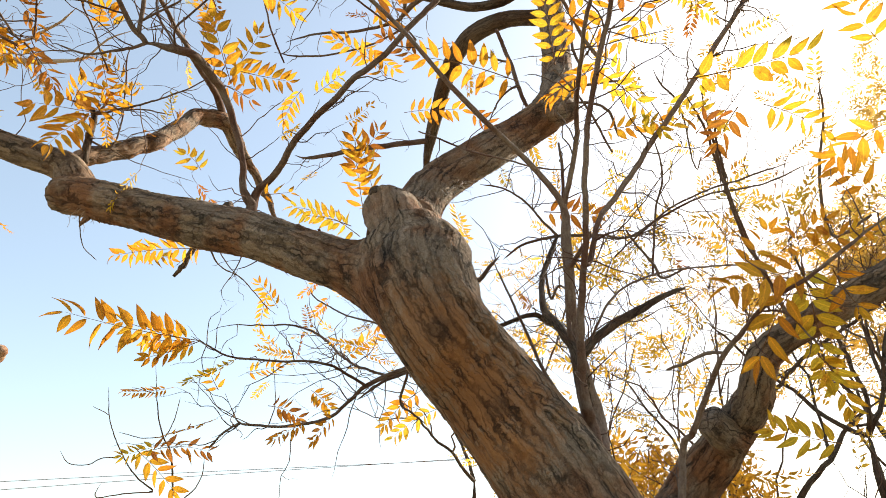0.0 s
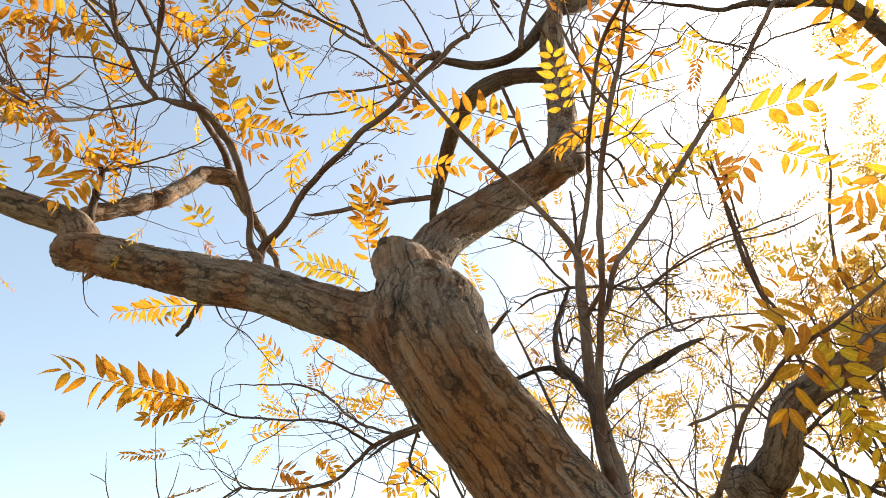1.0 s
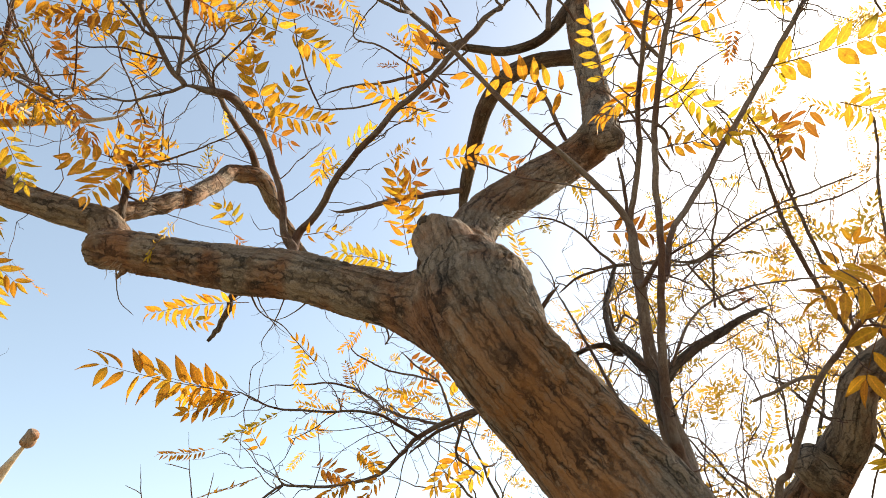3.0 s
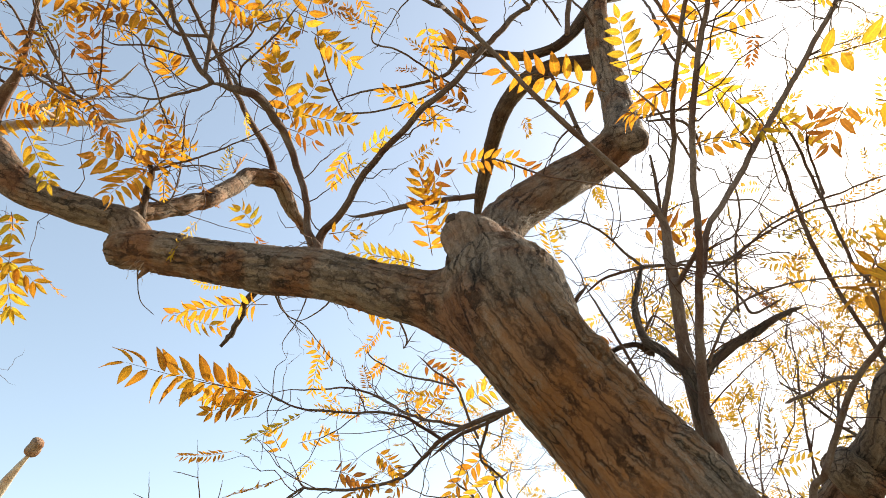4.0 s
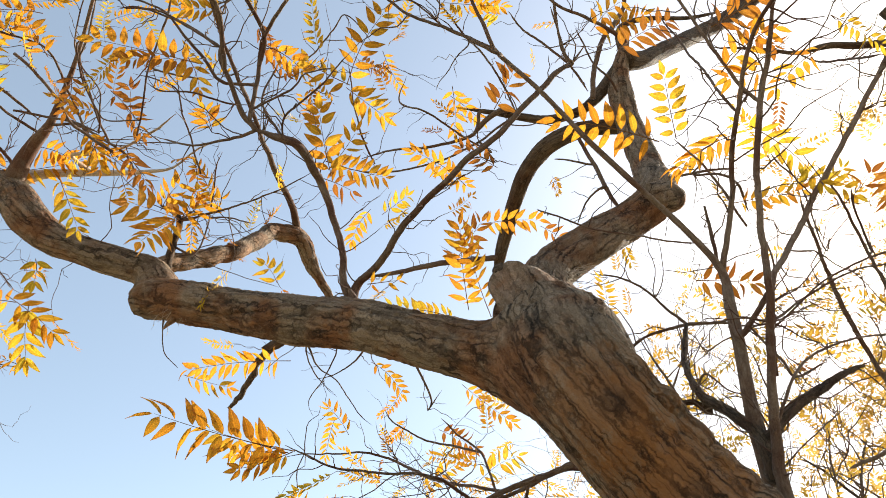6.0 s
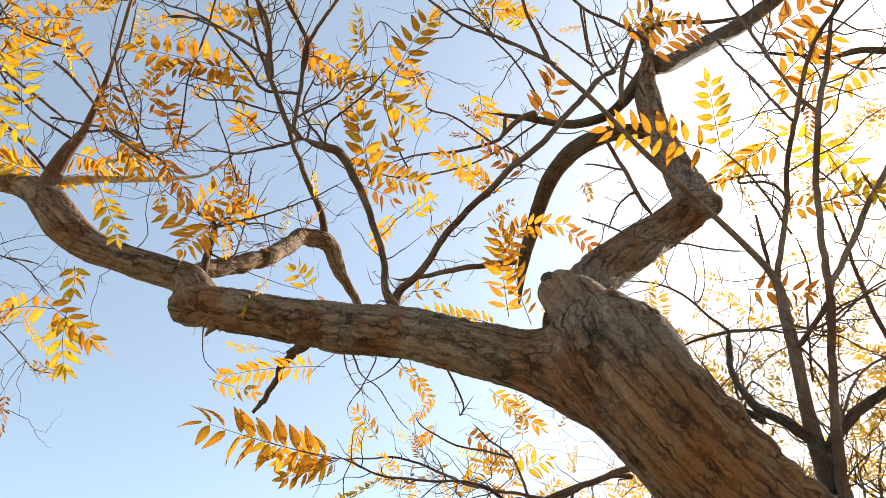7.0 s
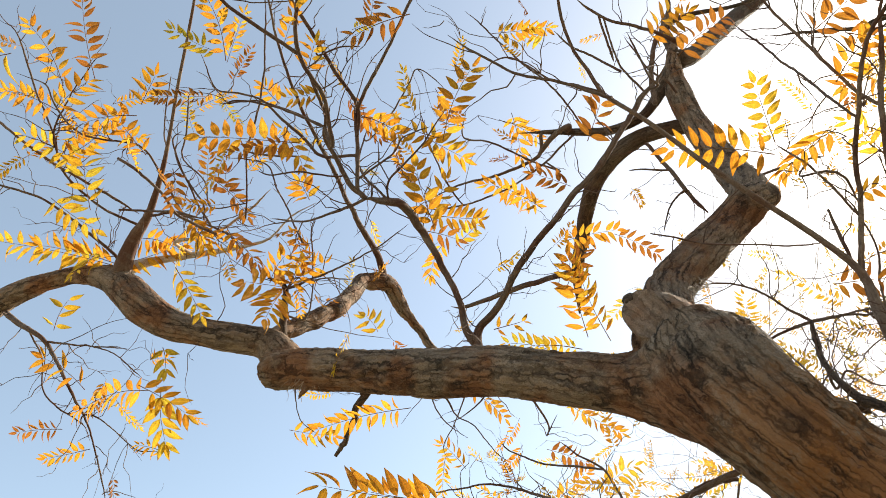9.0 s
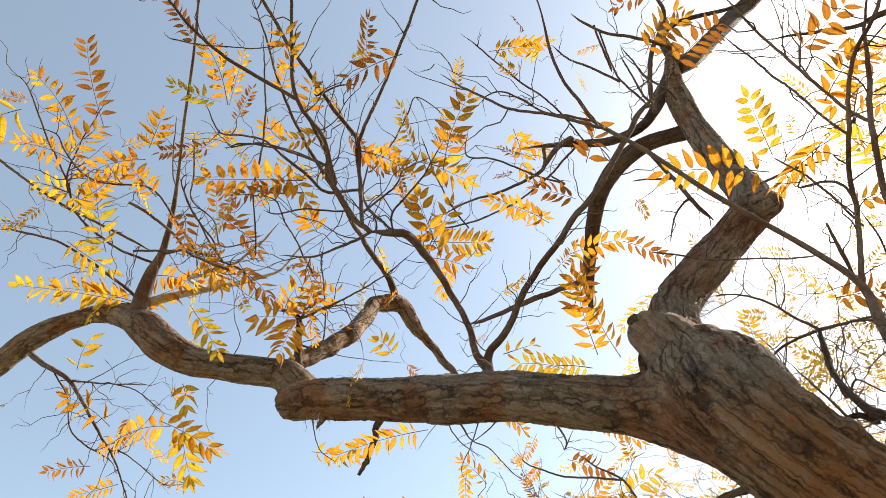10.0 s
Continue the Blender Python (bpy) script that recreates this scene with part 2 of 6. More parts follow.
# ---- the ground ----
gm = bpy.data.meshes.new("ground")
GX = [-3000, -300, -60, -20, -8, -4, -2, 0, 2, 4, 8, 20, 60, 300, 3000]
gverts = [(x, y, -0.02 + (0.05 * noise.noise((x * 0.4, y * 0.4, 0)) if abs(x) < 30 and abs(y) < 30 else 0)) for y in GX for x in GX]
k = len(GX)
gm.from_pydata(gverts, [], [(j * k + i, j * k + i + 1, (j + 1) * k + i + 1, (j + 1) * k + i) for j in range(k - 1) for i in range(k - 1)])
gm.materials.append(ground_material())
tagged(new("ground", gm), "dry autumn grass and soil under the tree", "ground", kind="structure")


# ---- builders ----
def spline(pts, step):
    """Even samples of a Catmull-Rom curve through points (x, y, z, r)."""
    P = np.array(pts, float)
    P = np.vstack((2 * P[0] - P[1], P, 2 * P[-1] - P[-2]))
    out = []
    for i in range(1, len(P) - 2):
        a, b, c, d = P[i - 1:i + 3]
        k = max(2, int(math.dist(c[:3], b[:3]) / step))
        t = (np.arange(k) / k)[:, None]
        out.append(0.5 * (2 * b + (c - a) * t + (2 * a - 5 * b + 4 * c - d) * t * t + (3 * b - a - 3 * c + d) * t ** 3))
    out.append(P[-2:-1])
    out = np.concatenate(out)
    out[:, 3] = np.maximum(out[:, 3], 0.0004)
    return out


STRETCH = 0.15      # how much longer than wide the plates of the bark are


def tube_data(pts, sides, step, rough=0.0, lump=0.0, seed=0, blunt=False, kink=0.0):
    """Rings along a curve: vertices, quads, triangles, and the flow coordinates of the bark.
    rough: furrow depth; lump: broad unevenness; kink: how crooked the curve runs."""
    S = spline(pts, step)
    off = np.array([(seed * 7.313) % 50, (seed * 13.771) % 50, (seed * 29.137) % 50])
    pos, rad = S[:, :3], S[:, 3].copy()
    n = len(pos)
    if not blunt:
        k = max(2, n // 7)
        rad[-k:] *= np.linspace(1, 0.3, k)
    if kink:
        for i in range(1, n):
            q = Vector(pos[i])
            pos[i] += kink * np.array(noise.noise_vector(q * 9 + Vector(off)) + noise.noise_vector(q * 34 + Vector(off)) * 0.4)
    tan = np.gradient(pos, axis=0)
    tan /= np.sqrt((tan * tan).sum(1))[:, None] + 1e-12
    run = np.concatenate(([0.0], np.cumsum(np.sqrt((np.diff(pos, axis=0) ** 2).sum(1)))))
    U, W = [], []
    u = Vector(tan[0]).cross(Vector((0.3, 0.2, 0.93)))
    for row in tan.tolist():
        d = Vector(row)
        u = (u - d * u.dot(d)).normalized()
        U.append(u)
        W.append(d.cross(u))
    U, W = np.array(U), np.array(W)
    ang = np.arange(sides) * (2 * math.pi / sides)
    ca, sa = np.cos(ang), np.sin(ang)
    rr = np.repeat(rad[:, None], sides, 1)
    flow = np.empty((n, sides, 3))
    flow[..., 0] = rad[:, None] * ca + off[0]
    flow[..., 1] = rad[:, None] * sa + off[1]
    flow[..., 2] = (run * STRETCH)[:, None] + off[2]
    if lump or rough:
        for i in range(n):
            r, s = float(rad[i]), float(run[i])
            for j in range(sides):
                if lump:
                    rr[i, j] += lump * r * noise.noise(Vector((ca[j] * 1.1 + off[0], sa[j] * 1.1, s * 1.6 / max(0.05, r * 4))))
                if rough:
                    f = Vector(flow[i, j])
                    w = noise.noise(Vector((f.x * 9, f.y * 9, f.z * 30)))
                    f.x, f.y = f.x + 0.012 * w, f.y - 0.012 * w
                    n1, n2 = noise.noise(f * 17), noise.noise(f * 40 + Vector((7, 3, 1)))
                    n3 = noise.noise(Vector((f.x, f.y, f.z * 4.0)) * 95)
                    keep = min(1.0, max(0.15, 0.55 + 1.6 * noise.noise(Vector((f.x * 5, f.y * 5, f.z * 14)))))
                    groove = math.exp(-(n1 / 0.07) ** 2) + 0.6 * math.exp(-(n2 / 0.08) ** 2)
                    rr[i, j] += rough * (0.35 - 0.8 * groove * keep + 0.3 * n3 + 0.35 * n2)
    verts = pos[:, None, :] + rr[..., None] * (ca[:, None] * U[:, None, :] + sa[:, None] * W[:, None, :])
    base = np.arange(sides)
    nxt = (base + 1) % sides
    rows = (np.arange(n - 1) * sides)[:, None]
    quads = np.stack((rows + base, rows + nxt, rows + sides + nxt, rows + sides + base), -1).reshape(-1, 4)
    # end caps: a rounded or a sawn end
    e, last = n * sides, (n - 1) * sides
    tris = np.concatenate((np.stack((last + base, last + nxt, np.full(sides, e)), 1), np.stack((nxt, base, np.full(sides, e + 1)), 1)))
    ends = np.array((pos[-1] + tan[-1] * rad[-1] * (0.08 if blunt else 0.6), pos[0]))
    return np.concatenate((verts.reshape(-1, 3), ends)), quads, tris, np.concatenate((flow.reshape(-1, 3), (off, off)))


def filled_mesh(name, verts, faces):
    me = bpy.data.meshes.new(name)
    me.from_pydata(verts.tolist(), [], faces)
    me.polygons.foreach_set("use_smooth", np.ones(len(faces), bool))
    return me


def point_vectors(me, name, values):
    me.attributes.new(name, "FLOAT_VECTOR", "POINT").data.foreach_set("vector", np.asarray(values, np.float32).ravel())


def tube_mesh(name, data, material):
    verts, quads, tris, flow = data
    me = filled_mesh(name, verts, quads.tolist() + tris.tolist())
    point_vectors(me, "flow", flow)
    me.materials.append(material)
    return me


def hang(name, me, parent, label=""):
    ob = new(name, me)
    ob.parent = parent
    ob.matrix_parent_inverse = Matrix.Translation(-parent.location)
    if label:
        tagged(ob, label)
    return ob


seed_count = [100]
BRANCHES = []      # kept to grow twigs from
FORKS = []         # the thick limbs


def rooted(pts):
    """Lets a twig start inside the nearest thicker branch, where one is close."""
    at = np.array(pts[0][:3])
    best, spot = 0.16, None
    for name, S in BRANCHES:
        gap = np.sqrt(((S[:, :3] - at) ** 2).sum(1)) - S[:, 3]
        gap[S[:, 3] < pts[0][3] * 0.9] = 9.0
        i = int(gap.argmin())
        if gap[i] < best:
            best, spot = gap[i], S[i]
    if spot is None or best < 0.002:
        return pts
    return [(*spot[:3], pts[0][3])] + list(pts if best > 0.03 or len(pts) < 4 else pts[1:])


def limb(name, parent, material, pts, sides=0, step=0.0, rough=0.0, lump=0.0, label="", blunt=False, kink=0.0, keep=True):
    """One woody part: a tapering, uneven tube through (x, y, z, radius)."""
    seed_count[0] += 1
    r = max(p[3] for p in pts)
    if r < 0.03 and keep:
        if pts[0][3] < 0.8 * pts[-1][3]:
            pts = pts[::-1]
        slim = 0.82 if r < 0.022 else 0.92
        pts = rooted([(*p[:3], p[3] * slim) for p in pts])
        r *= slim
    if not sides:
        sides = 20 if r > 0.03 else 12 if r > 0.012 else 8 if r > 0.005 else 6
    if not step:
        step = max(0.012, min(0.05, r * 0.9))
    if r < 0.03:
        kink, lump = max(kink, 0.005 + 0.1 * r), max(lump, 0.08)
    data = tube_data(pts, sides, step, rough, lump, seed_count[0], blunt, kink)
    if keep:
        BRANCHES.append((name, spline(pts, 0.05)))
    ob = hang(name, tube_mesh(name, data, material), parent, label)
    if sides >= 85:
        FORKS.append((ob, spline(pts, 0.015)))
    return ob


def fillet(k):
    """Swells the thick limbs where they grow into one another, so that the forks run together without a seam."""
    for ob, own in FORKS:
        me = ob.data
        co = np.empty(len(me.vertices) * 3)
        no = np.empty(len(me.vertices) * 3)
        me.vertices.foreach_get("co", co)
        me.vertices.foreach_get("normal", no)
        co, no = co.reshape(-1, 3), no.reshape(-1, 3)
        push = np.zeros(len(co))
        for other, S in FORKS:
            if other is ob:
                continue
            near = np.full(len(co), 9.0)
            for c in S:
                near = np.minimum(near, np.linalg.norm(co - c[:3], axis=1) - c[3])
            h = np.clip(1 - np.abs(near) / k, 0, 1)
            push = np.maximum(push, h * h * k / 4)
        me.vertices.foreach_set("co", (co + no * push[:, None]).ravel())
        me.update()


# leaflets: a few lance-shaped blades, folded along the midrib and curling, 1 unit long along +x
def leaflet_data(width, fold, curl, twist, skew, seed, bend=0.1, K=7):
    rng = random.Random(seed)
    verts, faces, spot = [], [], []
    for i in range(K):
        t = i / (K - 1)
        w = width * (math.sin(math.pi * t ** 0.85) ** 0.8 if 0 < t < 1 else 0.03) * (1.08 - 0.3 * t * t) + 0.004
        x, z = t, -curl * t * t
        a = twist * t
        for sgn in (-1, 0, 1):
            y = sgn * w * (1 + skew * sgn) + 0.014 * rng.uniform(-1, 1) * (sgn != 0)
            spot.append((t, sgn, 0.0))
            zz = z + fold * abs(sgn) * w + 0.012 * rng.uniform(-1, 1) * abs(sgn)
            verts.append((x - 0.04 * abs(sgn) * w, y * math.cos(a) - (zz - z) * math.sin(a) + bend * math.copysign(1, skew) * t * t, z + y * math.sin(a) + (zz - z) * math.cos(a)))
    for i in range(K - 1):
        b = i * 3
        faces += [(b, b + 3, b + 4, b + 1), (b + 1, b + 4, b + 5, b + 2)]
    return np.array(verts), np.array(faces), np.array(spot)


# 0-4, 7: lance-shaped; 5, 6, 10: dry and curled; 8, 9: broad oval
FORMS = [(0.165, 0.30, 0.14, 0.2, 0.10, 1), (0.18, 0.2, 0.20, -0.25, -0.08, 2), (0.15, 0.4, 0.10, 0.3, 0.14, 3, 0.16), (0.165, 0.3, 0.30, 0.15, -0.14, 4, 0.16),
         (0.16, 0.15, 0.06, -0.15, 0.05, 5), (0.085, 1.2, 0.42, 0.9, 0.25, 6, 0.35), (0.095, 0.9, 0.55, -0.8, -0.2, 7, 0.4), (0.185, 0.2, 0.16, 0.1, 0.06, 8),
         (0.22, 0.15, 0.12, 0.1, 0.05, 9, 0.05), (0.21, 0.25, 0.16, -0.15, -0.05, 10, 0.05), (0.12, 0.6, 0.34, 0.5, 0.2, 11, 0.3)]
SHAPES = [leaflet_data(*f) for f in FORMS]
COARSE = [leaflet_data(*(f if len(f) == 7 else (*f, 0.1)), 4) for f in FORMS]      # for the trees behind


BLADES = {}


def blade_mesh(shape, material):
    key = (shape, material.name)
    if key not in BLADES:
        me = filled_mesh("leaflet", SHAPES[shape][0], SHAPES[shape][1].tolist())
        point_vectors(me, "blade", SHAPES[shape][2])
        me.materials.append(material)
        BLADES[key] = me
    return BLADES[key]


def frond_plan(base, tip, length, pairs, facing, spread, dry, sag, rng, broad=False):
    """Where the leaflets of one pinnate leaf sit: a curve for the stalk, and (matrix, shape) for each blade."""
    base, tip, facing = Vector(base), Vector(tip), Vector(facing).normalized()
    R = tip - base
    L = R.length
    R.normalize()
    N = (facing - R * facing.dot(R)).normalized()
    S = N.cross(R)
    bow = rng.uniform(-0.06, 0.06) * L
    curve = []
    for i in range(9):
        t = i / 8
        curve.append(base + R * L * t + S * bow * math.sin(math.pi * t) + Vector((0, 0, sag * L * math.sin(math.pi * t))))
    plans = []

    def at(t):
        f = min(7.999, t * 8)
        i = int(f)
        return curve[i].lerp(curve[i + 1], f - i), (curve[i + 1] - curve[i]).normalized()

    jobs = []
    blade = (0.82 if broad else 0.76) * length
    pairs = min(12, max(pairs, round(0.83 * L / ((0.55 if broad else 0.5) * blade))))
    for i in range(pairs):
        t = 0.12 + 0.83 * i / max(1, pairs - 1)
        for sgn in (-1, 1):
            jobs.append((t + rng.uniform(-0.012, 0.012), sgn))
    jobs.append((1.0, 0))
    lift = rng.uniform(-0.12, 0.12)      # the two rows fold up or down together
    lost = rng.choice((0.02, 0.05, 0.14))
    for t, sgn in jobs:
        if rng.random() < lost:
            continue
        p, d = at(min(1, max(0, t)))
        size = blade * (0.66 + 0.5 * math.sin(math.pi * (0.18 + 0.68 * t))) * rng.uniform(0.88, 1.08)
        ang = radians(spread + rng.uniform(-7, 7) - 16 * t) if sgn else radians(rng.uniform(-12, 12))
        X = d * math.cos(ang) + S * (sgn if sgn else 1) * math.sin(ang)
        X = (X + N * (lift + rng.uniform(-0.13, 0.13)) + Vector((0, 0, -0.14 - 0.1 * rng.random()))).normalized()
        Z = (N + S * rng.uniform(-0.25, 0.25) + d * rng.uniform(-0.25, 0.25)).normalized()
        Y = Z.cross(X).normalized()
        Z = X.cross(Y)
        m = Matrix((X, Y, Z)).transposed().to_4x4() @ Matrix.Diagonal((size, size * rng.uniform(0.88, 1.12), size, 1))
        m.translation = p + X * 0.004
        shape = rng.choice((5, 6, 10)) if rng.random() < dry else rng.choice((8, 9)) if broad else rng.choice((0, 1, 2, 3, 4, 7))
        plans.append((m, shape))
    return curve, plans


leaf_seed = [0]


def stalk(curve, r, material, name="leaf"):
    pts = [(*p, r * (1.15 - 0.7 * i / 8)) for i, p in enumerate(curve)]
    return tube_mesh(name, tube_data(pts[::2], 5, 0.03), material)


def frond(parent, base, tip, blade, pairs=6, mat=None, dry=0.3, spread=62, sag=0.03, face=(0.0, 0.0), label="", broad=False):
    """A leaf near the camera's way: its stalk is the part, each leaflet a piece under it."""
    leaf_seed[0] += 1
    rng = random.Random(leaf_seed[0] * 17 + 3)
    tip = Vector(base).lerp(Vector(tip), 1.12)
    mid = (Vector(base) + tip) / 2
    facing = (Vector((-0.3 + face[0], 0.2, 1.45 + face[1])) - mid).normalized() + Vector((rng.uniform(-0.35, 0.35), rng.uniform(-0.35, 0.35), rng.uniform(-0.35, 0.35)))
    mat = mat or LEAF
    curve, plans = frond_plan(base, tip, blade, pairs, facing, spread, dry, sag, rng, broad)
    ob = hang("leaf", stalk(curve, 0.0017, RACHIS), parent, label)
    for m, shape in plans:
        bl = hang("leaflet", blade_mesh(shape, mat), ob)
        bl.matrix_basis = m
    return ob


def fronds_mesh(name, plans_curves, material, stalk_material, shapes=SHAPES):
    """Several whole leaves joined into one mesh: stalks and blades."""
    V, Q, T, flow, spots, n = [], [], [], [], [], 0
    blades = 0
    for curve, plans, r in plans_curves:
        for m, shape in plans:
            sv, sf, sc = shapes[shape]
            A = np.array(m)
            V.append(sv @ A[:3, :3].T + A[:3, 3])
            Q.append(sf + n)
            spots.append(sc)
            n += len(sv)
            blades += len(sf)
    flow.append(np.zeros((n, 3)))
    for curve, plans, r in plans_curves:
        pts = [(*p, r * (1.1 - 0.7 * i / 8)) for i, p in enumerate(curve)]
        v, q, t, fl = tube_data(pts[::4], 4, 0.08)
        V.append(v)
        Q.append(q + n)
        T.append(t + n)
        flow.append(fl)
        spots.append(np.full((len(v), 3), 0.5))
        n += len(v)
    faces = np.concatenate(Q).tolist() + np.concatenate(T).tolist()
    me = filled_mesh(name, np.concatenate(V), faces)
    me.polygons.foreach_set("material_index", (np.arange(len(faces)) >= blades).astype(np.int32))
    point_vectors(me, "flow", np.concatenate(flow))
    point_vectors(me, "blade", np.concatenate(spots))
    me.materials.append(material)
    me.materials.append(stalk_material)
    return me


# ---- the old tree ----
TWIG_DENSITY, LEAF_CHANCE = 8.0, 0.24
tree = tagged(new("tree"), "old leaning tree with furrowed grey-brown bark and golden autumn leaves", "tree")
tree.location = (0.88, 2.0, 0.0)
limb("trunk", tree, BARK, [(0.9, 2, -0.06, 0.2900), (0.88, 2, 0.12, 0.2350), (0.82, 2, 0.55, 0.1900), (0.658, 1.976, 1.05, 0.1718), (0.432, 1.935, 1.578, 0.1651), (0.175, 1.933, 1.963, 0.1501), (0.002, 1.878, 2.172, 0.1451), (-0.079, 1.914, 2.347, 0.1634), (-0.081, 1.962, 2.438, 0.1604), (-0.111, 1.981, 2.503, 0.1541), (-0.123, 1.983, 2.553, 0.1366), (-0.139, 1.988, 2.596, 0.0927)], sides=130, step=0.009, rough=0.011, lump=0.05, blunt=True, label="thick leaning trunk with deep furrowed bark")
limb("limb", tree, BARK, [(-0.027, 1.969, 2.37, 0.1521), (-0.147, 1.99, 2.385, 0.1310), (-0.243, 2.022, 2.429, 0.1023), (-0.402, 2.078, 2.514, 0.0860), (-0.675, 2.165, 2.653, 0.0829), (-0.982, 2.305, 2.788, 0.0887), (-1.224, 2.38, 2.883, 0.0819), (-1.477, 2.421, 2.969, 0.0807), (-1.602, 2.457, 3.012, 0.0826), (-1.664, 2.474, 3.025, 0.0720), (-1.692, 2.482, 3.031, 0.0450)], sides=100, step=0.008, rough=0.013, lump=0.09, blunt=True, label="long level limb ending in a sawn knob")
limb("limb", tree, BARK, [(-1.561, 2.478, 3, 0.0837), (-1.641, 2.503, 3.115, 0.0817), (-1.713, 2.505, 3.196, 0.0682), (-1.898, 2.487, 3.258, 0.0666), (-2.033, 2.473, 3.305, 0.0621), (-2.178, 2.467, 3.373, 0.0710), (-2.317, 2.449, 3.485, 0.0834), (-2.453, 2.476, 3.638, 0.0840), (-2.595, 2.488, 3.762, 0.0634), (-2.795, 2.522, 3.854, 0.0460), (-2.948, 2.551, 3.881, 0.0437), (-3.152, 2.604, 3.905, 0.0553), (-3.376, 2.682, 3.915, 0.0628), (-3.734, 2.819, 3.874, 0.0580), (-4.305, 2.938, 3.831, 0.0430)], sides=60, step=0.011, rough=0.006, lump=0.09)
limb("limb", tree, BARK, [(-0.107, 2.038, 2.453, 0.1382), (-0.133, 2.047, 2.587, 0.1128), (-0.102, 2.099, 2.711, 0.0916), (-0.033, 2.195, 2.891, 0.0824), (0.148, 2.269, 3.083, 0.0806), (0.344, 2.357, 3.272, 0.0753), (0.489, 2.361, 3.415, 0.0823), (0.565, 2.551, 3.76, 0.0738), (0.609, 2.71, 4.182, 0.0705), (0.608, 2.744, 4.475, 0.0689), (0.621, 2.733, 4.732, 0.0687), (0.667, 2.685, 4.941, 0.0654), (0.713, 2.652, 5.058, 0.0417)], sides=90, step=0.007, rough=0.009, lump=0.08, label="bent limb with a knee")
limb("knot", tree, BARK, [(0.422, 2.302, 3.34, 0.0702), (0.504, 2.331, 3.371, 0.0736), (0.565, 2.356, 3.39, 0.0480)], sides=32, step=0.01, rough=0.006, lump=0.12, blunt=True)
limb("ridge", tree, BARK, [(0.747, 1.843, 1.075, 0.0200), (0.515, 1.809, 1.616, 0.0260), (0.248, 1.821, 2.005, 0.0300), (0.071, 1.769, 2.212, 0.0330), (0.003, 1.8, 2.409, 0.0340), (0.006, 1.857, 2.501, 0.0340), (-0.027, 1.875, 2.553, 0.0300), (-0.037, 1.896, 2.586, 0.0200)], sides=36, step=0.008, rough=0.007, lump=0.3, kink=0.02, keep=False, label="raised ridge of bark along the trunk")
# the stub of a torn-off branch: a flat weathered face, a dark knob at its top
FACE_AT, FACE_OUT = Vector((-0.206, 1.911, 2.606)), Vector((-0.60, -0.77, 0.23)).normalized()
stump = limb("stump", tree, BARK, [(-0.1, 1.9, 2.4, 0.0850), (-0.122, 1.915, 2.47, 0.0900), (-0.145, 1.965, 2.6, 0.0900), (-0.178, 2.02, 2.7, 0.0720), (-0.2, 2.04, 2.755, 0.0450)], sides=64, step=0.006, rough=0.007, lump=0.1, blunt=True, keep=False, label="torn-off branch stump")
for v in stump.data.vertices:
    over = (v.co - FACE_AT).dot(FACE_OUT)
    if over > 0:
        v.co -= FACE_OUT * over


def torn_face(name, at, out, along, length, width, depth, parent, material, label):
    """A worn wooden face: a teardrop plate with a raised uneven rim, narrower towards its lower end."""
    out = out.normalized()
    along = (along - out * along.dot(out)).normalized()
    across = out.cross(along)
    bm = bmesh.new()
    rings, turns = 9, 48
    grid = []
    for i in range(rings + 1):
        f = i / rings
        row = []
        for j in range(turns):
            a = 2 * math.pi * j / turns
            x = math.cos(a) * f * length / 2
            y = math.sin(a) * f * width / 2 * (1.0 + 0.35 * math.cos(a)) * (1 + 0.09 * noise.noise(Vector((math.cos(a) * 2.2, math.sin(a) * 2.2, 4.0))))
            h = 0.007 * noise.noise(Vector((x * 14, y * 45, 2.0))) + 0.005 * (f > 0.85) * (f < 1) - depth * (f == 1)
            row.append(bm.verts.new(at + along * x + across * y + out * h))
        grid.append(row)
    for i in range(rings):
        for j in range(turns):
            k = (j + 1) % turns
            if i == 0:
                if j == 0:
                    mid = grid[0][0]
                bm.faces.new((mid, grid[1][j], grid[1][k]))
            else:
                bm.faces.new((grid[i][j], grid[i + 1][j], grid[i + 1][k], grid[i][k]))
    for v in grid[0][1:]:
        bm.verts.remove(v)
    bmesh.ops.recalc_face_normals(bm, faces=bm.faces)
    me = bpy.data.meshes.new(name)
    bm.to_mesh(me)
    bm.free()
    me.polygons.foreach_set("use_smooth", np.ones(len(me.polygons), bool))
    point_vectors(me, "flow", [((v.co - at).dot(across), (v.co - at).dot(out), (v.co - at).dot(along) * STRETCH) for v in me.vertices])
    me.materials.append(material)
    return hang(name, me, parent, label)


torn_face("cut_face", FACE_AT + FACE_OUT * 0.004, FACE_OUT, Vector((-0.06, 0.13, 0.28)), 0.32, 0.145, 0.035, tree, CUT, "weathered brown torn wood face")
limb("knob", tree, BARK_MID, [(-0.185, 2.025, 2.715, 0.0270), (-0.215, 2.0, 2.728, 0.0265), (-0.24, 1.978, 2.731, 0.0230), (-0.25, 1.968, 2.732, 0.0150)], sides=24, step=0.004, rough=0.003, lump=0.2, blunt=True, keep=False, label="dark knob at the top of the stump")
limb("knot", tree, BARK, [(0.109, 1.924, 2.018, 0.0827), (0.051, 1.923, 1.977, 0.0655), (0.031, 1.937, 1.949, 0.0377)], sides=28, step=0.008, rough=0.005, lump=0.2)
limb("knot", tree, BARK, [(-0.162, 1.936, 2.421, 0.0483), (-0.157, 1.861, 2.386, 0.0309), (-0.152, 1.822, 2.37, 0.0101)], sides=24, step=0.008, rough=0.004, lump=0.2)
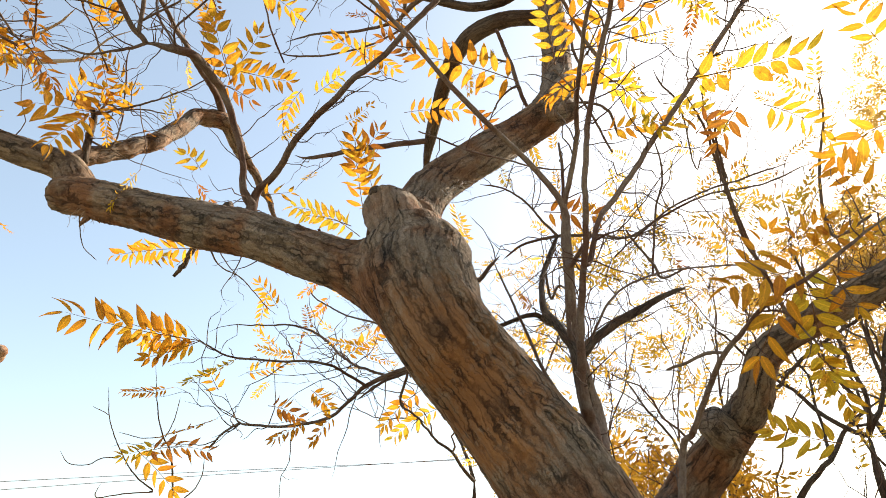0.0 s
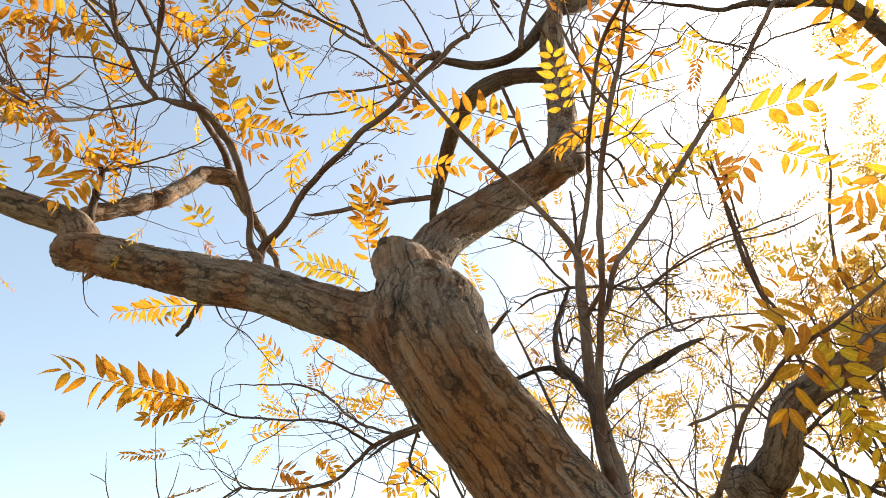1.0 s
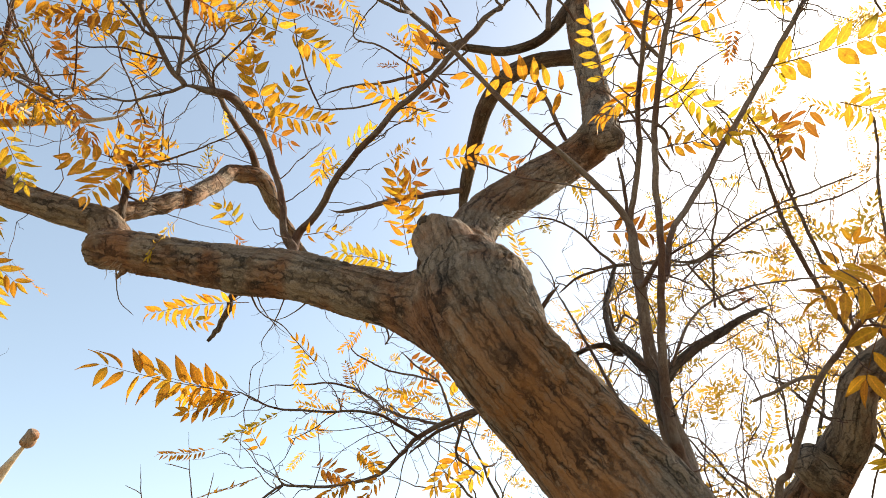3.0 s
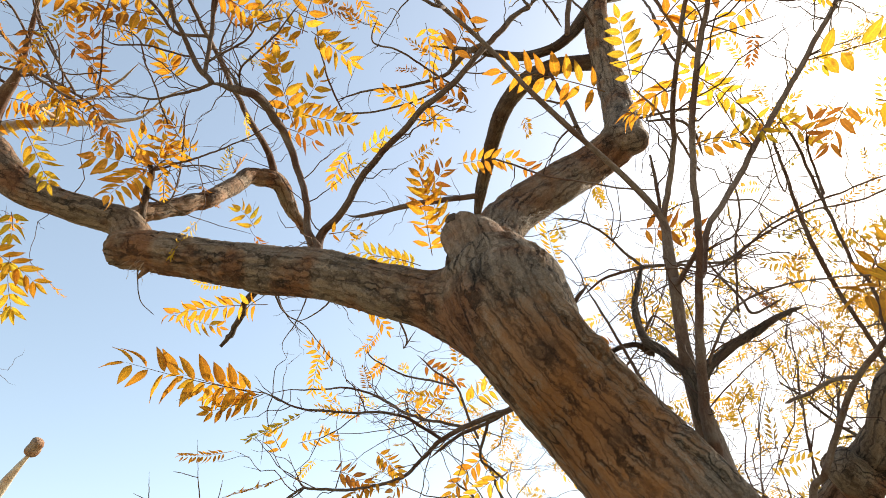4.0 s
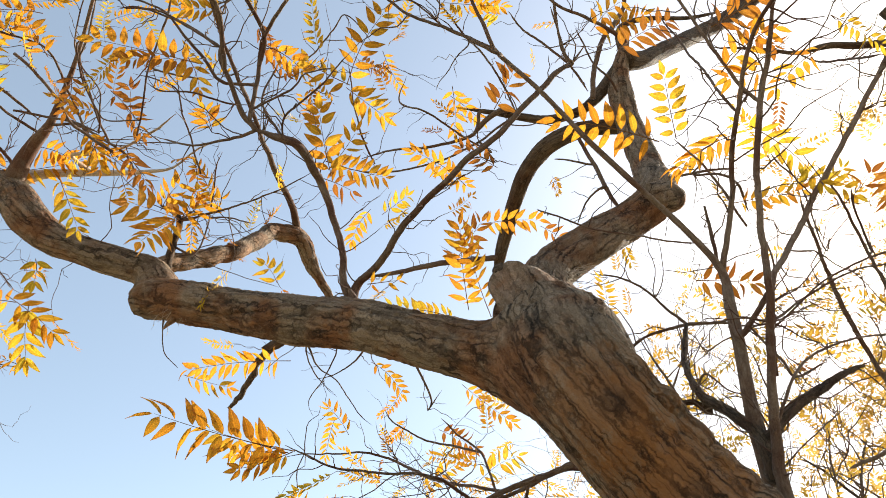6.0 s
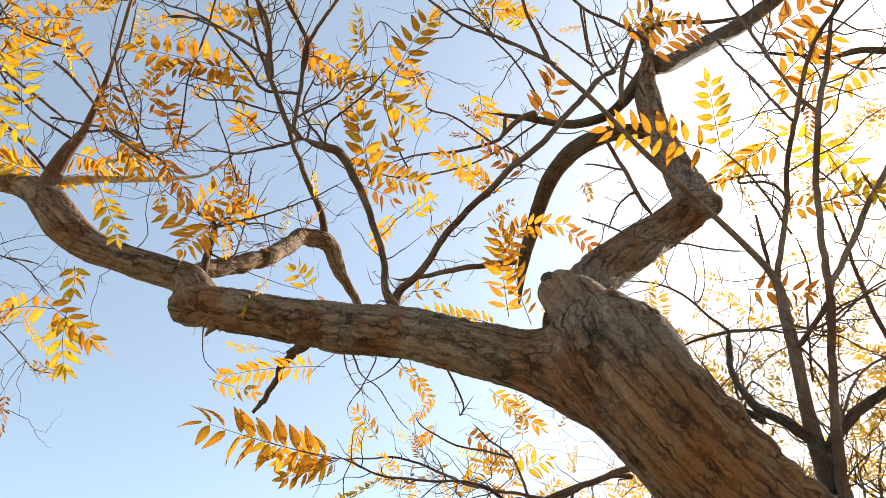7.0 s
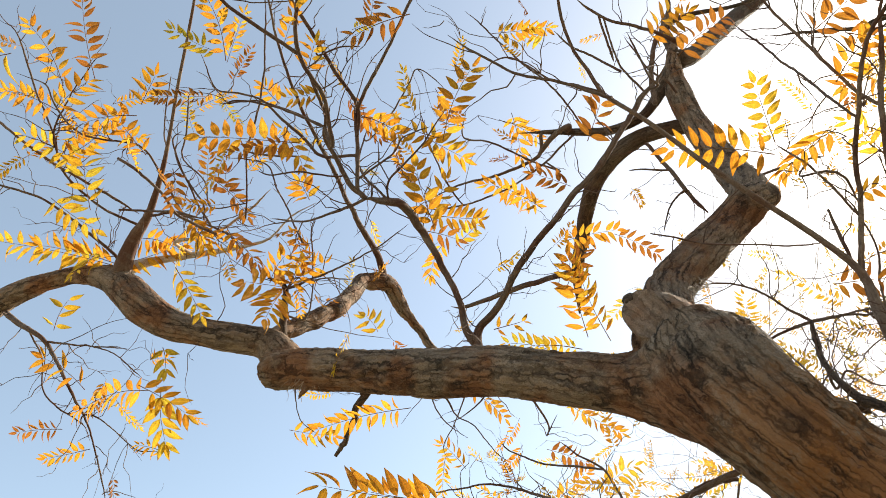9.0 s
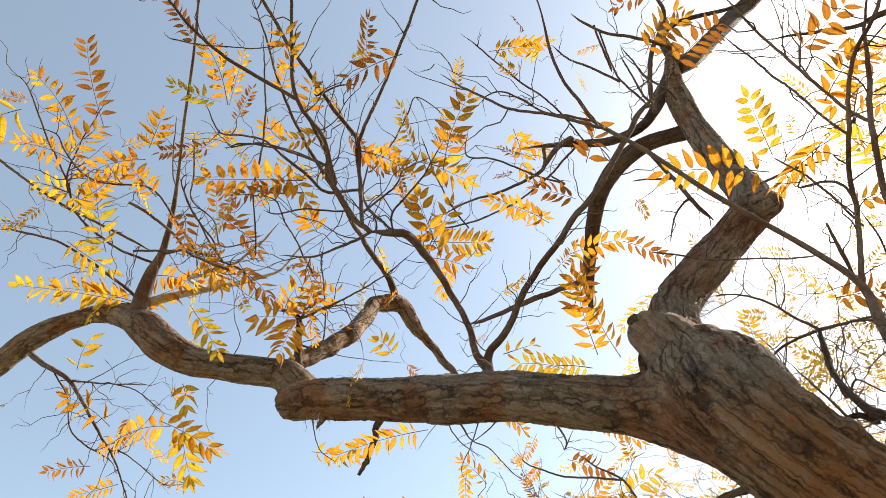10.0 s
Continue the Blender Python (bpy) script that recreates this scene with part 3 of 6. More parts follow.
limb("branch", tree, BARK_MID, [(0.668, 2.694, 4.895, 0.0620), (0.826, 2.776, 5.021, 0.0552), (1.061, 2.914, 5.331, 0.0553), (1.428, 3.149, 5.841, 0.0594), (1.759, 3.255, 6.191, 0.0607), (2.075, 3.269, 6.495, 0.0583), (2.458, 3.166, 6.785, 0.0439), (3.002, 2.985, 7.172, 0.0325)], sides=24, rough=0.004, lump=0.06)
limb("branch", tree, BARK_MID, [(0.695, 2.706, 5.021, 0.0325), (0.681, 2.665, 5.146, 0.0269), (0.726, 2.625, 5.195, 0.0209), (0.869, 2.609, 5.219, 0.0150), (1.118, 2.616, 5.22, 0.0120), (1.294, 2.542, 5.159, 0.0073)], lump=0.06)
limb("branch", tree, BARK_MID, [(0.623, 2.799, 4.412, 0.0485), (0.495, 2.825, 4.44, 0.0446), (0.338, 2.876, 4.466, 0.0497), (0.184, 2.938, 4.427, 0.0531), (0.07, 3.168, 4.455, 0.0511), (0.006, 3.386, 4.423, 0.0481), (-0.041, 3.574, 4.353, 0.0460), (-0.079, 3.745, 4.305, 0.0420), (-0.109, 3.843, 4.191, 0.0282), (-0.131, 3.965, 4.047, 0.0197)], sides=24, rough=0.004, lump=0.07)
limb("branch", tree, BARK_MID, [(0.64, 2.71, 4.861, 0.0412), (0.548, 2.747, 4.736, 0.0407), (0.45, 2.779, 4.618, 0.0310), (0.34, 2.787, 4.528, 0.0278), (0.179, 2.838, 4.538, 0.0267), (0.029, 2.822, 4.552, 0.0239), (-0.118, 2.833, 4.611, 0.0171), (-0.321, 2.808, 4.633, 0.0086)], lump=0.05)
limb("branch", tree, BARK, [(-1.69, 2.534, 3.212, 0.0492), (-1.665, 2.57, 3.294, 0.0404), (-1.588, 2.656, 3.381, 0.0421), (-1.473, 2.784, 3.543, 0.0420), (-1.429, 2.935, 3.744, 0.0422), (-1.403, 3.034, 3.884, 0.0442), (-1.329, 3.121, 3.938, 0.0502), (-1.268, 3.195, 3.943, 0.0477), (-1.238, 3.311, 3.88, 0.0400), (-1.183, 3.393, 3.822, 0.0267), (-1.132, 3.474, 3.734, 0.0225), (-1.063, 3.523, 3.603, 0.0195), (-1.02, 3.633, 3.476, 0.0167)], sides=36, step=0.012, rough=0.007, lump=0.14, kink=0.012)
limb("branch", tree, BARK_TWIG, [(-1.302, 3.166, 3.99, 0.0276), (-1.29, 2.982, 4.005, 0.0214), (-1.314, 2.784, 4.006, 0.0180), (-1.335, 2.583, 4.009, 0.0147), (-1.339, 2.333, 3.995, 0.0116), (-1.351, 2.226, 3.997, 0.0113), (-1.359, 2.071, 3.994, 0.0098), (-1.383, 1.914, 4.023, 0.0084), (-1.39, 1.748, 4.064, 0.0071), (-1.402, 1.614, 4.144, 0.0060), (-1.399, 1.454, 4.255, 0.0049), (-1.407, 1.283, 4.378, 0.0038)])
limb("branch", tree, BARK_TWIG, [(-0.772, 2.313, 2.845, 0.0270), (-0.796, 2.27, 2.915, 0.0167), (-0.804, 2.228, 3.033, 0.0143), (-0.85, 2.194, 3.173, 0.0147), (-0.893, 2.141, 3.305, 0.0170), (-0.918, 2.053, 3.32, 0.0185), (-0.96, 1.931, 3.317, 0.0187), (-1.032, 1.849, 3.283, 0.0164), (-1.068, 1.798, 3.246, 0.0143)], lump=0.06)
limb("branch", tree, BARK_TWIG, [(-1.084, 1.805, 3.251, 0.0126), (-1.111, 1.757, 3.292, 0.0117), (-1.137, 1.673, 3.343, 0.0099), (-1.163, 1.591, 3.376, 0.0089), (-1.13, 1.503, 3.388, 0.0079), (-1.133, 1.405, 3.395, 0.0069), (-1.142, 1.283, 3.415, 0.0059)])
limb("branch", tree, BARK_TWIG, [(-1.103, 1.802, 3.269, 0.0101), (-1.074, 1.723, 3.409, 0.0094), (-1.063, 1.656, 3.52, 0.0086), (-1.054, 1.622, 3.575, 0.0078)])
limb("twig", tree, BARK_TWIG, [(-1.096, 1.822, 3.246, 0.0076), (-1.172, 1.847, 3.261, 0.0068), (-1.282, 1.868, 3.263, 0.0052), (-1.377, 1.881, 3.29, 0.0044), (-1.473, 1.9, 3.342, 0.0027)])
limb("twig", tree, BARK_TWIG, [(-1.019, 1.877, 3.308, 0.0061), (-1.093, 1.869, 3.469, 0.0055), (-1.095, 1.843, 3.576, 0.0046), (-1.051, 1.817, 3.686, 0.0028)])
limb("twig", tree, BARK_TWIG, [(-1.013, 1.874, 3.311, 0.0052), (-0.976, 1.8, 3.323, 0.0051), (-0.85, 1.715, 3.351, 0.0042), (-0.784, 1.66, 3.386, 0.0033), (-0.721, 1.612, 3.43, 0.0025)])
limb("branch", tree, BARK_TWIG, [(-0.77, 2.297, 2.874, 0.0267), (-0.746, 2.299, 2.935, 0.0175), (-0.656, 2.2, 2.965, 0.0152), (-0.531, 2.044, 3.041, 0.0137), (-0.42, 1.947, 3.091, 0.0125), (-0.324, 1.874, 3.148, 0.0124), (-0.219, 1.831, 3.219, 0.0118), (-0.105, 1.783, 3.337, 0.0113), (0.006, 1.776, 3.477, 0.0119), (0.081, 1.759, 3.543, 0.0104), (0.121, 1.716, 3.576, 0.0061)], lump=0.06)
limb("twig", tree, BARK_TWIG, [(0.072, 1.733, 3.487, 0.0069), (0.042, 1.709, 3.514, 0.0052), (0.023, 1.662, 3.569, 0.0043), (-0.005, 1.594, 3.647, 0.0035)])
limb("branch", tree, BARK_TWIG, [(-0.106, 3.74, 4.239, 0.0222), (-0.351, 3.632, 4.125, 0.0199), (-0.493, 3.561, 4.049, 0.0195), (-0.707, 3.579, 4.021, 0.0165), (-0.886, 3.595, 3.995, 0.0120), (-0.964, 3.583, 4.006, 0.0060)])
limb("branch", tree, BARK_MID, [(-1.653, 2.545, 3.24, 0.0230), (-1.652, 2.534, 3.362, 0.0182), (-1.635, 2.497, 3.483, 0.0152), (-1.649, 2.449, 3.492, 0.0097), (-1.674, 2.381, 3.463, 0.0063)])
limb("twig", tree, BARK_TWIG, [(-1.635, 2.497, 3.483, 0.0087), (-1.487, 2.446, 3.471, 0.0064), (-1.329, 2.389, 3.466, 0.0053), (-1.163, 2.324, 3.471, 0.0041), (-0.988, 2.275, 3.536, 0.0031)])
limb("twig", tree, BARK_TWIG, [(-1.63, 2.5, 3.479, 0.0076), (-1.592, 2.509, 3.547, 0.0055), (-1.56, 2.564, 3.56, 0.0056), (-1.472, 2.604, 3.594, 0.0046), (-1.369, 2.699, 3.641, 0.0035)])
limb("twig", tree, BARK_TWIG, [(-1.623, 2.528, 3.339, 0.0064), (-1.556, 2.562, 3.332, 0.0053), (-1.508, 2.51, 3.472, 0.0043), (-1.481, 2.386, 3.696, 0.0044), (-1.453, 2.336, 3.756, 0.0033)])
limb("twig", tree, BARK_TWIG, [(-1.898, 2.503, 3.311, 0.0063), (-1.979, 2.422, 3.327, 0.0052), (-2.03, 2.452, 3.289, 0.0031)])
limb("stem", tree, BARK_SHOOT, [(0.45, 1.98, 1.62, 0.0360), (0.477, 2.114, 1.958, 0.0368), (0.454, 2.081, 2.042, 0.0310), (0.432, 2.032, 2.129, 0.0248), (0.414, 1.992, 2.19, 0.0217), (0.401, 1.94, 2.281, 0.0181), (0.394, 1.886, 2.389, 0.0162), (0.386, 1.85, 2.478, 0.0155), (0.38, 1.814, 2.577, 0.0111), (0.3, 1.757, 2.663, 0.0084), (0.222, 1.704, 2.719, 0.0078), (0.129, 1.638, 2.774, 0.0078), (0.016, 1.565, 2.859, 0.0072), (-0.053, 1.519, 2.923, 0.0066), (-0.129, 1.467, 2.988, 0.0066), (-0.201, 1.423, 3.039, 0.0061), (-0.248, 1.39, 3.073, 0.0056), (-0.276, 1.341, 3.126, 0.0050), (-0.305, 1.301, 3.172, 0.0044), (-0.324, 1.231, 3.247, 0.0039), (-0.326, 1.128, 3.356, 0.0034), (-0.359, 1.034, 3.467, 0.0028)], sides=20, lump=0.05, rough=0.002)
limb("twig", tree, BARK_SHOOT, [(-0.251, 1.388, 3.062, 0.0054), (-0.314, 1.37, 3.096, 0.0048), (-0.379, 1.36, 3.137, 0.0041), (-0.436, 1.337, 3.193, 0.0035), (-0.487, 1.324, 3.237, 0.0035), (-0.549, 1.346, 3.255, 0.0021), (-0.559, 1.381, 3.214, 0.0014)])
limb("stem", tree, BARK_SHOOT, [(0.389, 1.879, 2.432, 0.0145), (0.391, 1.852, 2.386, 0.0115), (0.411, 1.79, 2.398, 0.0088), (0.431, 1.71, 2.431, 0.0092)], sides=16, lump=0.04)
limb("branch", tree, BARK_SHOOT, [(0.396, 1.829, 2.611, 0.0116), (0.406, 1.717, 2.686, 0.0100), (0.402, 1.588, 2.779, 0.0092), (0.39, 1.454, 2.83, 0.0083), (0.39, 1.361, 2.873, 0.0076), (0.401, 1.252, 2.912, 0.0069), (0.432, 1.145, 2.923, 0.0061), (0.494, 1.054, 3.014, 0.0048)])
limb("stem", tree, BARK_SHOOT, [(0.459, 1.955, 1.658, 0.0263), (0.453, 2.046, 1.904, 0.0229), (0.422, 1.981, 1.991, 0.0189), (0.408, 1.915, 2.08, 0.0158), (0.403, 1.838, 2.164, 0.0132), (0.405, 1.746, 2.292, 0.0107), (0.404, 1.65, 2.416, 0.0098), (0.402, 1.535, 2.61, 0.0089), (0.435, 1.414, 2.823, 0.0086), (0.458, 1.327, 2.917, 0.0074), (0.474, 1.224, 3.008, 0.0063), (0.496, 1.131, 3.087, 0.0052)], sides=16, lump=0.05)
limb("branch", tree, BARK_SHOOT, [(0.436, 1.441, 2.825, 0.0069), (0.392, 1.399, 2.887, 0.0063), (0.341, 1.355, 2.969, 0.0058), (0.297, 1.315, 3.045, 0.0052), (0.247, 1.268, 3.144, 0.0046), (0.192, 1.204, 3.248, 0.0040)])
limb("branch", tree, BARK_SHOOT, [(0.432, 1.76, 2.36, 0.0114), (0.474, 1.741, 2.49, 0.0106), (0.572, 1.728, 2.627, 0.0111), (0.691, 1.682, 2.794, 0.0108), (0.8, 1.611, 2.936, 0.0104), (0.895, 1.53, 3.073, 0.0099), (0.994, 1.439, 3.233, 0.0094), (1.11, 1.328, 3.433, 0.0081)])
limb("branch", tree, BARK_MID, [(0.43, 1.956, 2.142, 0.0211), (0.478, 1.968, 2.191, 0.0190), (0.552, 1.997, 2.253, 0.0184), (0.638, 2.029, 2.311, 0.0176), (0.724, 2.042, 2.36, 0.0127), (0.781, 2.048, 2.386, 0.0094), (0.81, 2.053, 2.397, 0.0048)], lump=0.12, blunt=True, label="broken dead side branch")
limb("branch", tree, BARK_MID, [(0.423, 1.988, 2.059, 0.0259), (0.415, 1.978, 2.111, 0.0226), (0.406, 1.981, 2.163, 0.0194), (0.386, 2.022, 2.228, 0.0175), (0.361, 2.077, 2.291, 0.0169), (0.346, 2.127, 2.344, 0.0161), (0.352, 2.184, 2.44, 0.0118), (0.384, 2.278, 2.572, 0.0113), (0.435, 2.352, 2.7, 0.0132), (0.464, 2.379, 2.769, 0.0194)], lump=0.1)
limb("twig", tree, BARK_TWIG, [(0.479, 2.407, 2.771, 0.0088), (0.403, 2.432, 2.785, 0.0071), (0.318, 2.451, 2.76, 0.0062), (0.252, 2.486, 2.717, 0.0036)])
limb("twig", tree, BARK_TWIG, [(0.483, 2.404, 2.774, 0.0088), (0.577, 2.38, 2.775, 0.0070), (0.68, 2.391, 2.767, 0.0052), (0.785, 2.385, 2.777, 0.0044), (0.936, 2.394, 2.85, 0.0036)])
limb("twig", tree, BARK_TWIG, [(0.471, 2.404, 2.774, 0.0079), (0.406, 2.381, 2.845, 0.0062), (0.336, 2.371, 2.932, 0.0055), (0.261, 2.382, 2.993, 0.0046), (0.16, 2.408, 3.036, 0.0038)])
limb("twig", tree, BARK_TWIG, [(0.414, 2.356, 2.489, 0.0064), (0.436, 2.276, 2.507, 0.0047), (0.518, 2.315, 2.464, 0.0031), (0.592, 2.33, 2.449, 0.0024)])
limb("twig", tree, BARK_SHOOT, [(0.453, 1.923, 2.181, 0.0055), (0.482, 1.9, 2.24, 0.0050), (0.527, 1.876, 2.301, 0.0044), (0.606, 1.864, 2.349, 0.0044), (0.708, 1.869, 2.377, 0.0038), (0.843, 1.883, 2.397, 0.0039), (0.997, 1.898, 2.417, 0.0033)])
limb("twig", tree, BARK_TWIG, [(0.635, 2.21, 2.591, 0.0039), (0.712, 2.159, 2.655, 0.0047), (0.826, 2.097, 2.732, 0.0047), (0.959, 2.053, 2.788, 0.0047), (1.106, 2.025, 2.827, 0.0047), (1.261, 1.992, 2.872, 0.0039)])
limb("branch", tree, BARK_TWIG, [(1.332, 2.698, 3.82, 0.0072), (1.423, 2.876, 3.69, 0.0097), (1.529, 3.069, 3.545, 0.0123), (1.628, 3.222, 3.4, 0.0161), (1.78, 3.415, 3.224, 0.0150), (1.936, 3.575, 3.042, 0.0150), (2.121, 3.755, 2.837, 0.0175)])
limb("branch", tree, BARK_MID, [(2.115, 2.246, 4.225, 0.0255), (1.929, 2.242, 4.3, 0.0235), (1.764, 2.268, 4.341, 0.0215), (1.53, 2.289, 4.369, 0.0181), (1.39, 2.314, 4.35, 0.0121), (1.218, 2.295, 4.366, 0.0097), (0.948, 2.302, 4.425, 0.0049)])
limb("limb", tree, BARK, [(0.74, 2, 0.75, 0.1200), (0.76, 2.35, 1.2, 0.1200), (0.8, 2.65, 1.55, 0.1200), (0.966, 2.827, 1.802, 0.1018), (1.087, 2.693, 1.977, 0.0862), (1.127, 2.571, 2.059, 0.0760), (1.146, 2.453, 2.114, 0.0658), (1.139, 2.352, 2.18, 0.0566), (1.151, 2.291, 2.24, 0.0551), (1.203, 2.227, 2.286, 0.0525), (1.3, 2.161, 2.335, 0.0537), (1.426, 2.097, 2.4, 0.0560), (1.635, 1.979, 2.495, 0.0584), (1.865, 1.842, 2.621, 0.0499), (2.134, 1.72, 2.815, 0.0401)], sides=56, step=0.012, rough=0.008, lump=0.08, label="second limb rising low from the trunk")
limb("knot", tree, BARK, [(1.1, 2.582, 2.004, 0.0774), (1.035, 2.535, 2.039, 0.0686), (0.996, 2.507, 2.064, 0.0563)], sides=28, rough=0.006, lump=0.12, blunt=True, label="sawn knob on the limb")
limb("stem", tree, BARK_SHOOT, [(0.8, 2.5, 1.4, 0.0200), (0.855, 2.463, 1.909, 0.0160), (0.874, 2.355, 1.986, 0.0133), (0.901, 2.226, 2.098, 0.0123), (0.916, 2.09, 2.182, 0.0111), (0.958, 1.986, 2.235, 0.0101), (1.016, 1.867, 2.292, 0.0083), (1.087, 1.787, 2.326, 0.0074), (1.196, 1.684, 2.396, 0.0066), (1.305, 1.576, 2.474, 0.0051)], lump=0.05)
limb("branch", tree, BARK_SHOOT, [(0.916, 2.101, 2.201, 0.0075), (0.884, 2.159, 2.203, 0.0077), (0.83, 2.227, 2.188, 0.0071), (0.782, 2.286, 2.188, 0.0064)])
limb("twig", tree, BARK_SHOOT, [(0.974, 1.949, 2.256, 0.0043), (1.076, 1.945, 2.262, 0.0043), (1.194, 2.001, 2.176, 0.0043), (1.292, 1.997, 2.182, 0.0043)])
limb("branch", tree, BARK_TWIG, [(0.054, 2.447, 2.302, 0.0140), (-0.029, 2.558, 2.313, 0.0136), (-0.14, 2.627, 2.296, 0.0130), (-0.231, 2.674, 2.278, 0.0122), (-0.324, 2.727, 2.249, 0.0114), (-0.397, 2.803, 2.203, 0.0096), (-0.493, 2.86, 2.15, 0.0087), (-0.636, 2.896, 2.128, 0.0078), (-0.755, 2.911, 2.123, 0.0069), (-0.875, 2.912, 2.138, 0.0059), (-0.91, 2.885, 2.182, 0.0039), (-0.943, 2.851, 2.254, 0.0030)], lump=0.05)
limb("twig", tree, BARK_TWIG, [(-0.319, 2.727, 2.249, 0.0085), (-0.426, 2.626, 2.296, 0.0074), (-0.527, 2.563, 2.302, 0.0064), (-0.644, 2.51, 2.29, 0.0053), (-0.756, 2.457, 2.28, 0.0052), (-0.829, 2.418, 2.285, 0.0043), (-0.901, 2.428, 2.325, 0.0044), (-0.978, 2.457, 2.373, 0.0036)])
limb("twig", tree, BARK_TWIG, [(-0.231, 2.684, 2.281, 0.0075), (-0.362, 2.823, 2.359, 0.0070), (-0.505, 3.188, 2.529, 0.0080), (-0.641, 3.537, 2.724, 0.0090), (-0.771, 3.699, 2.842, 0.0081), (-0.911, 3.725, 2.893, 0.0069), (-1.055, 3.774, 2.907, 0.0056), (-1.287, 3.772, 2.908, 0.0042), (-1.413, 3.794, 2.872, 0.0028)])
limb("twig", tree, BARK_TWIG, [(-0.875, 2.912, 2.138, 0.0059), (-0.946, 2.934, 2.103, 0.0059), (-1.016, 2.971, 2.044, 0.0049)])
limb("twig", tree, BARK_TWIG, [(-0.14, 2.627, 2.296, 0.0074), (-0.177, 2.754, 2.189, 0.0066), (-0.135, 2.83, 2.163, 0.0058), (-0.079, 2.907, 2.135, 0.0049)])
limb("branch", tree, BARK_MID, [(-1.499, 4.047, 3.904, 0.0343), (-1.577, 4.088, 3.852, 0.0330), (-1.734, 4.203, 3.789, 0.0245), (-1.822, 4.305, 3.697, 0.0211), (-1.906, 4.391, 3.608, 0.0188), (-1.991, 4.458, 3.526, 0.0106)], lump=0.2, kink=0.03, rough=0.004, sides=16, blunt=True, label="broken dead branch")
limb("stub", tree, BARK_MID, [(-1.597, 4.087, 3.853, 0.0289), (-1.659, 4.067, 3.797, 0.0238), (-1.695, 4.063, 3.769, 0.0158)], blunt=True)
limb("branch", tree, BARK_SHOOT, [(-2.498, 2.459, 3.743, 0.0500), (-2.452, 2.4, 3.815, 0.0400), (-2.377, 2.333, 3.884, 0.0300), (-2.285, 2.257, 3.904, 0.0200), (-2.138, 2.077, 3.973, 0.0125), (-2.042, 1.933, 4.07, 0.0084), (-1.918, 1.734, 4.158, 0.0074), (-1.794, 1.544, 4.28, 0.0066), (-1.688, 1.371, 4.367, 0.0058), (-1.607, 1.214, 4.478, 0.0050)], lump=0.08)
limb("branch", tree, BARK_DEAD, [(-2.598, 2.57, 3.871, 0.0430), (-2.397, 2.503, 3.833, 0.0235), (-2.228, 2.472, 3.799, 0.0185), (-1.954, 2.447, 3.761, 0.0125), (-1.822, 2.433, 3.751, 0.0091), (-1.7, 2.405, 3.743, 0.0056), (-1.578, 2.351, 3.811, 0.0045), (-1.443, 2.326, 3.845, 0.0034)], lump=0.1, label="bleached dead branch")
limb("twig", tree, BARK_TWIG, [(-3.395, 2.714, 3.907, 0.0212), (-3.135, 2.645, 3.679, 0.0175), (-2.998, 2.679, 3.578, 0.0135), (-2.917, 2.738, 3.444, 0.0109), (-2.84, 2.803, 3.302, 0.0084), (-2.783, 2.889, 3.18, 0.0059), (-2.775, 2.966, 3.093, 0.0047), (-2.764, 3.082, 2.962, 0.0047), (-2.772, 3.213, 2.812, 0.0036)])
limb("twig", tree, BARK_TWIG, [(-2.993, 2.682, 3.575, 0.0074), (-2.881, 2.663, 3.533, 0.0061), (-2.708, 2.615, 3.454, 0.0047), (-2.449, 2.584, 3.363, 0.0034)])
limb("twig", tree, BARK_TWIG, [(-2.707, 2.611, 3.458, 0.0047), (-2.519, 2.585, 3.355, 0.0034), (-2.352, 2.603, 3.2, 0.0033)])
limb("twig", tree, BARK_TWIG, [(-3.071, 2.673, 3.624, 0.0062), (-3.031, 2.742, 3.503, 0.0049), (-3.014, 2.818, 3.343, 0.0048), (-2.812, 2.912, 3.18, 0.0048)])
limb("twig", tree, BARK_TWIG, [(-2.747, 2.867, 3.209, 0.0047), (-2.585, 2.82, 3.082, 0.0034), (-2.438, 2.813, 2.953, 0.0033), (-2.324, 2.841, 2.933, 0.0022)])
limb("twig", tree, BARK_SHOOT, [(-2.943, 1.71, 4.307, 0.0080), (-2.851, 1.781, 4.236, 0.0080), (-2.729, 1.906, 4.136, 0.0080), (-2.581, 2.035, 4.051, 0.0081), (-2.438, 2.169, 3.989, 0.0082), (-2.339, 2.253, 3.934, 0.0071)])
limb("twig", tree, BARK_TWIG, [(-2.33, 2.244, 3.915, 0.0082), (-2.105, 2.206, 3.829, 0.0080), (-1.939, 2.193, 3.71, 0.0066), (-1.784, 2.189, 3.579, 0.0053), (-1.696, 2.211, 3.41, 0.0031)])
limb("twig", tree, BARK_TWIG, [(-3.128, 2.062, 4.19, 0.0073), (-2.886, 2.153, 4.113, 0.0073), (-2.711, 2.27, 3.997, 0.0085), (-2.568, 2.392, 3.874, 0.0097), (-2.512, 2.459, 3.803, 0.0109)])
limb("twig", tree, BARK_TWIG, [(-2.36, 2.306, 3.902, 0.0083), (-2.526, 2.172, 3.976, 0.0071), (-2.63, 2.008, 4.076, 0.0069), (-2.61, 1.868, 4.162, 0.0057), (-2.66, 1.695, 4.353, 0.0057), (-2.696, 1.525, 4.543, 0.0046), (-2.763, 1.468, 4.601, 0.0034)])
limb("twig", tree, BARK_TWIG, [(-2.63, 2.008, 4.076, 0.0058), (-2.608, 1.859, 4.172, 0.0057), (-2.456, 1.724, 4.19, 0.0044), (-2.269, 1.584, 4.216, 0.0032), (-2.197, 1.562, 4.249, 0.0032)])
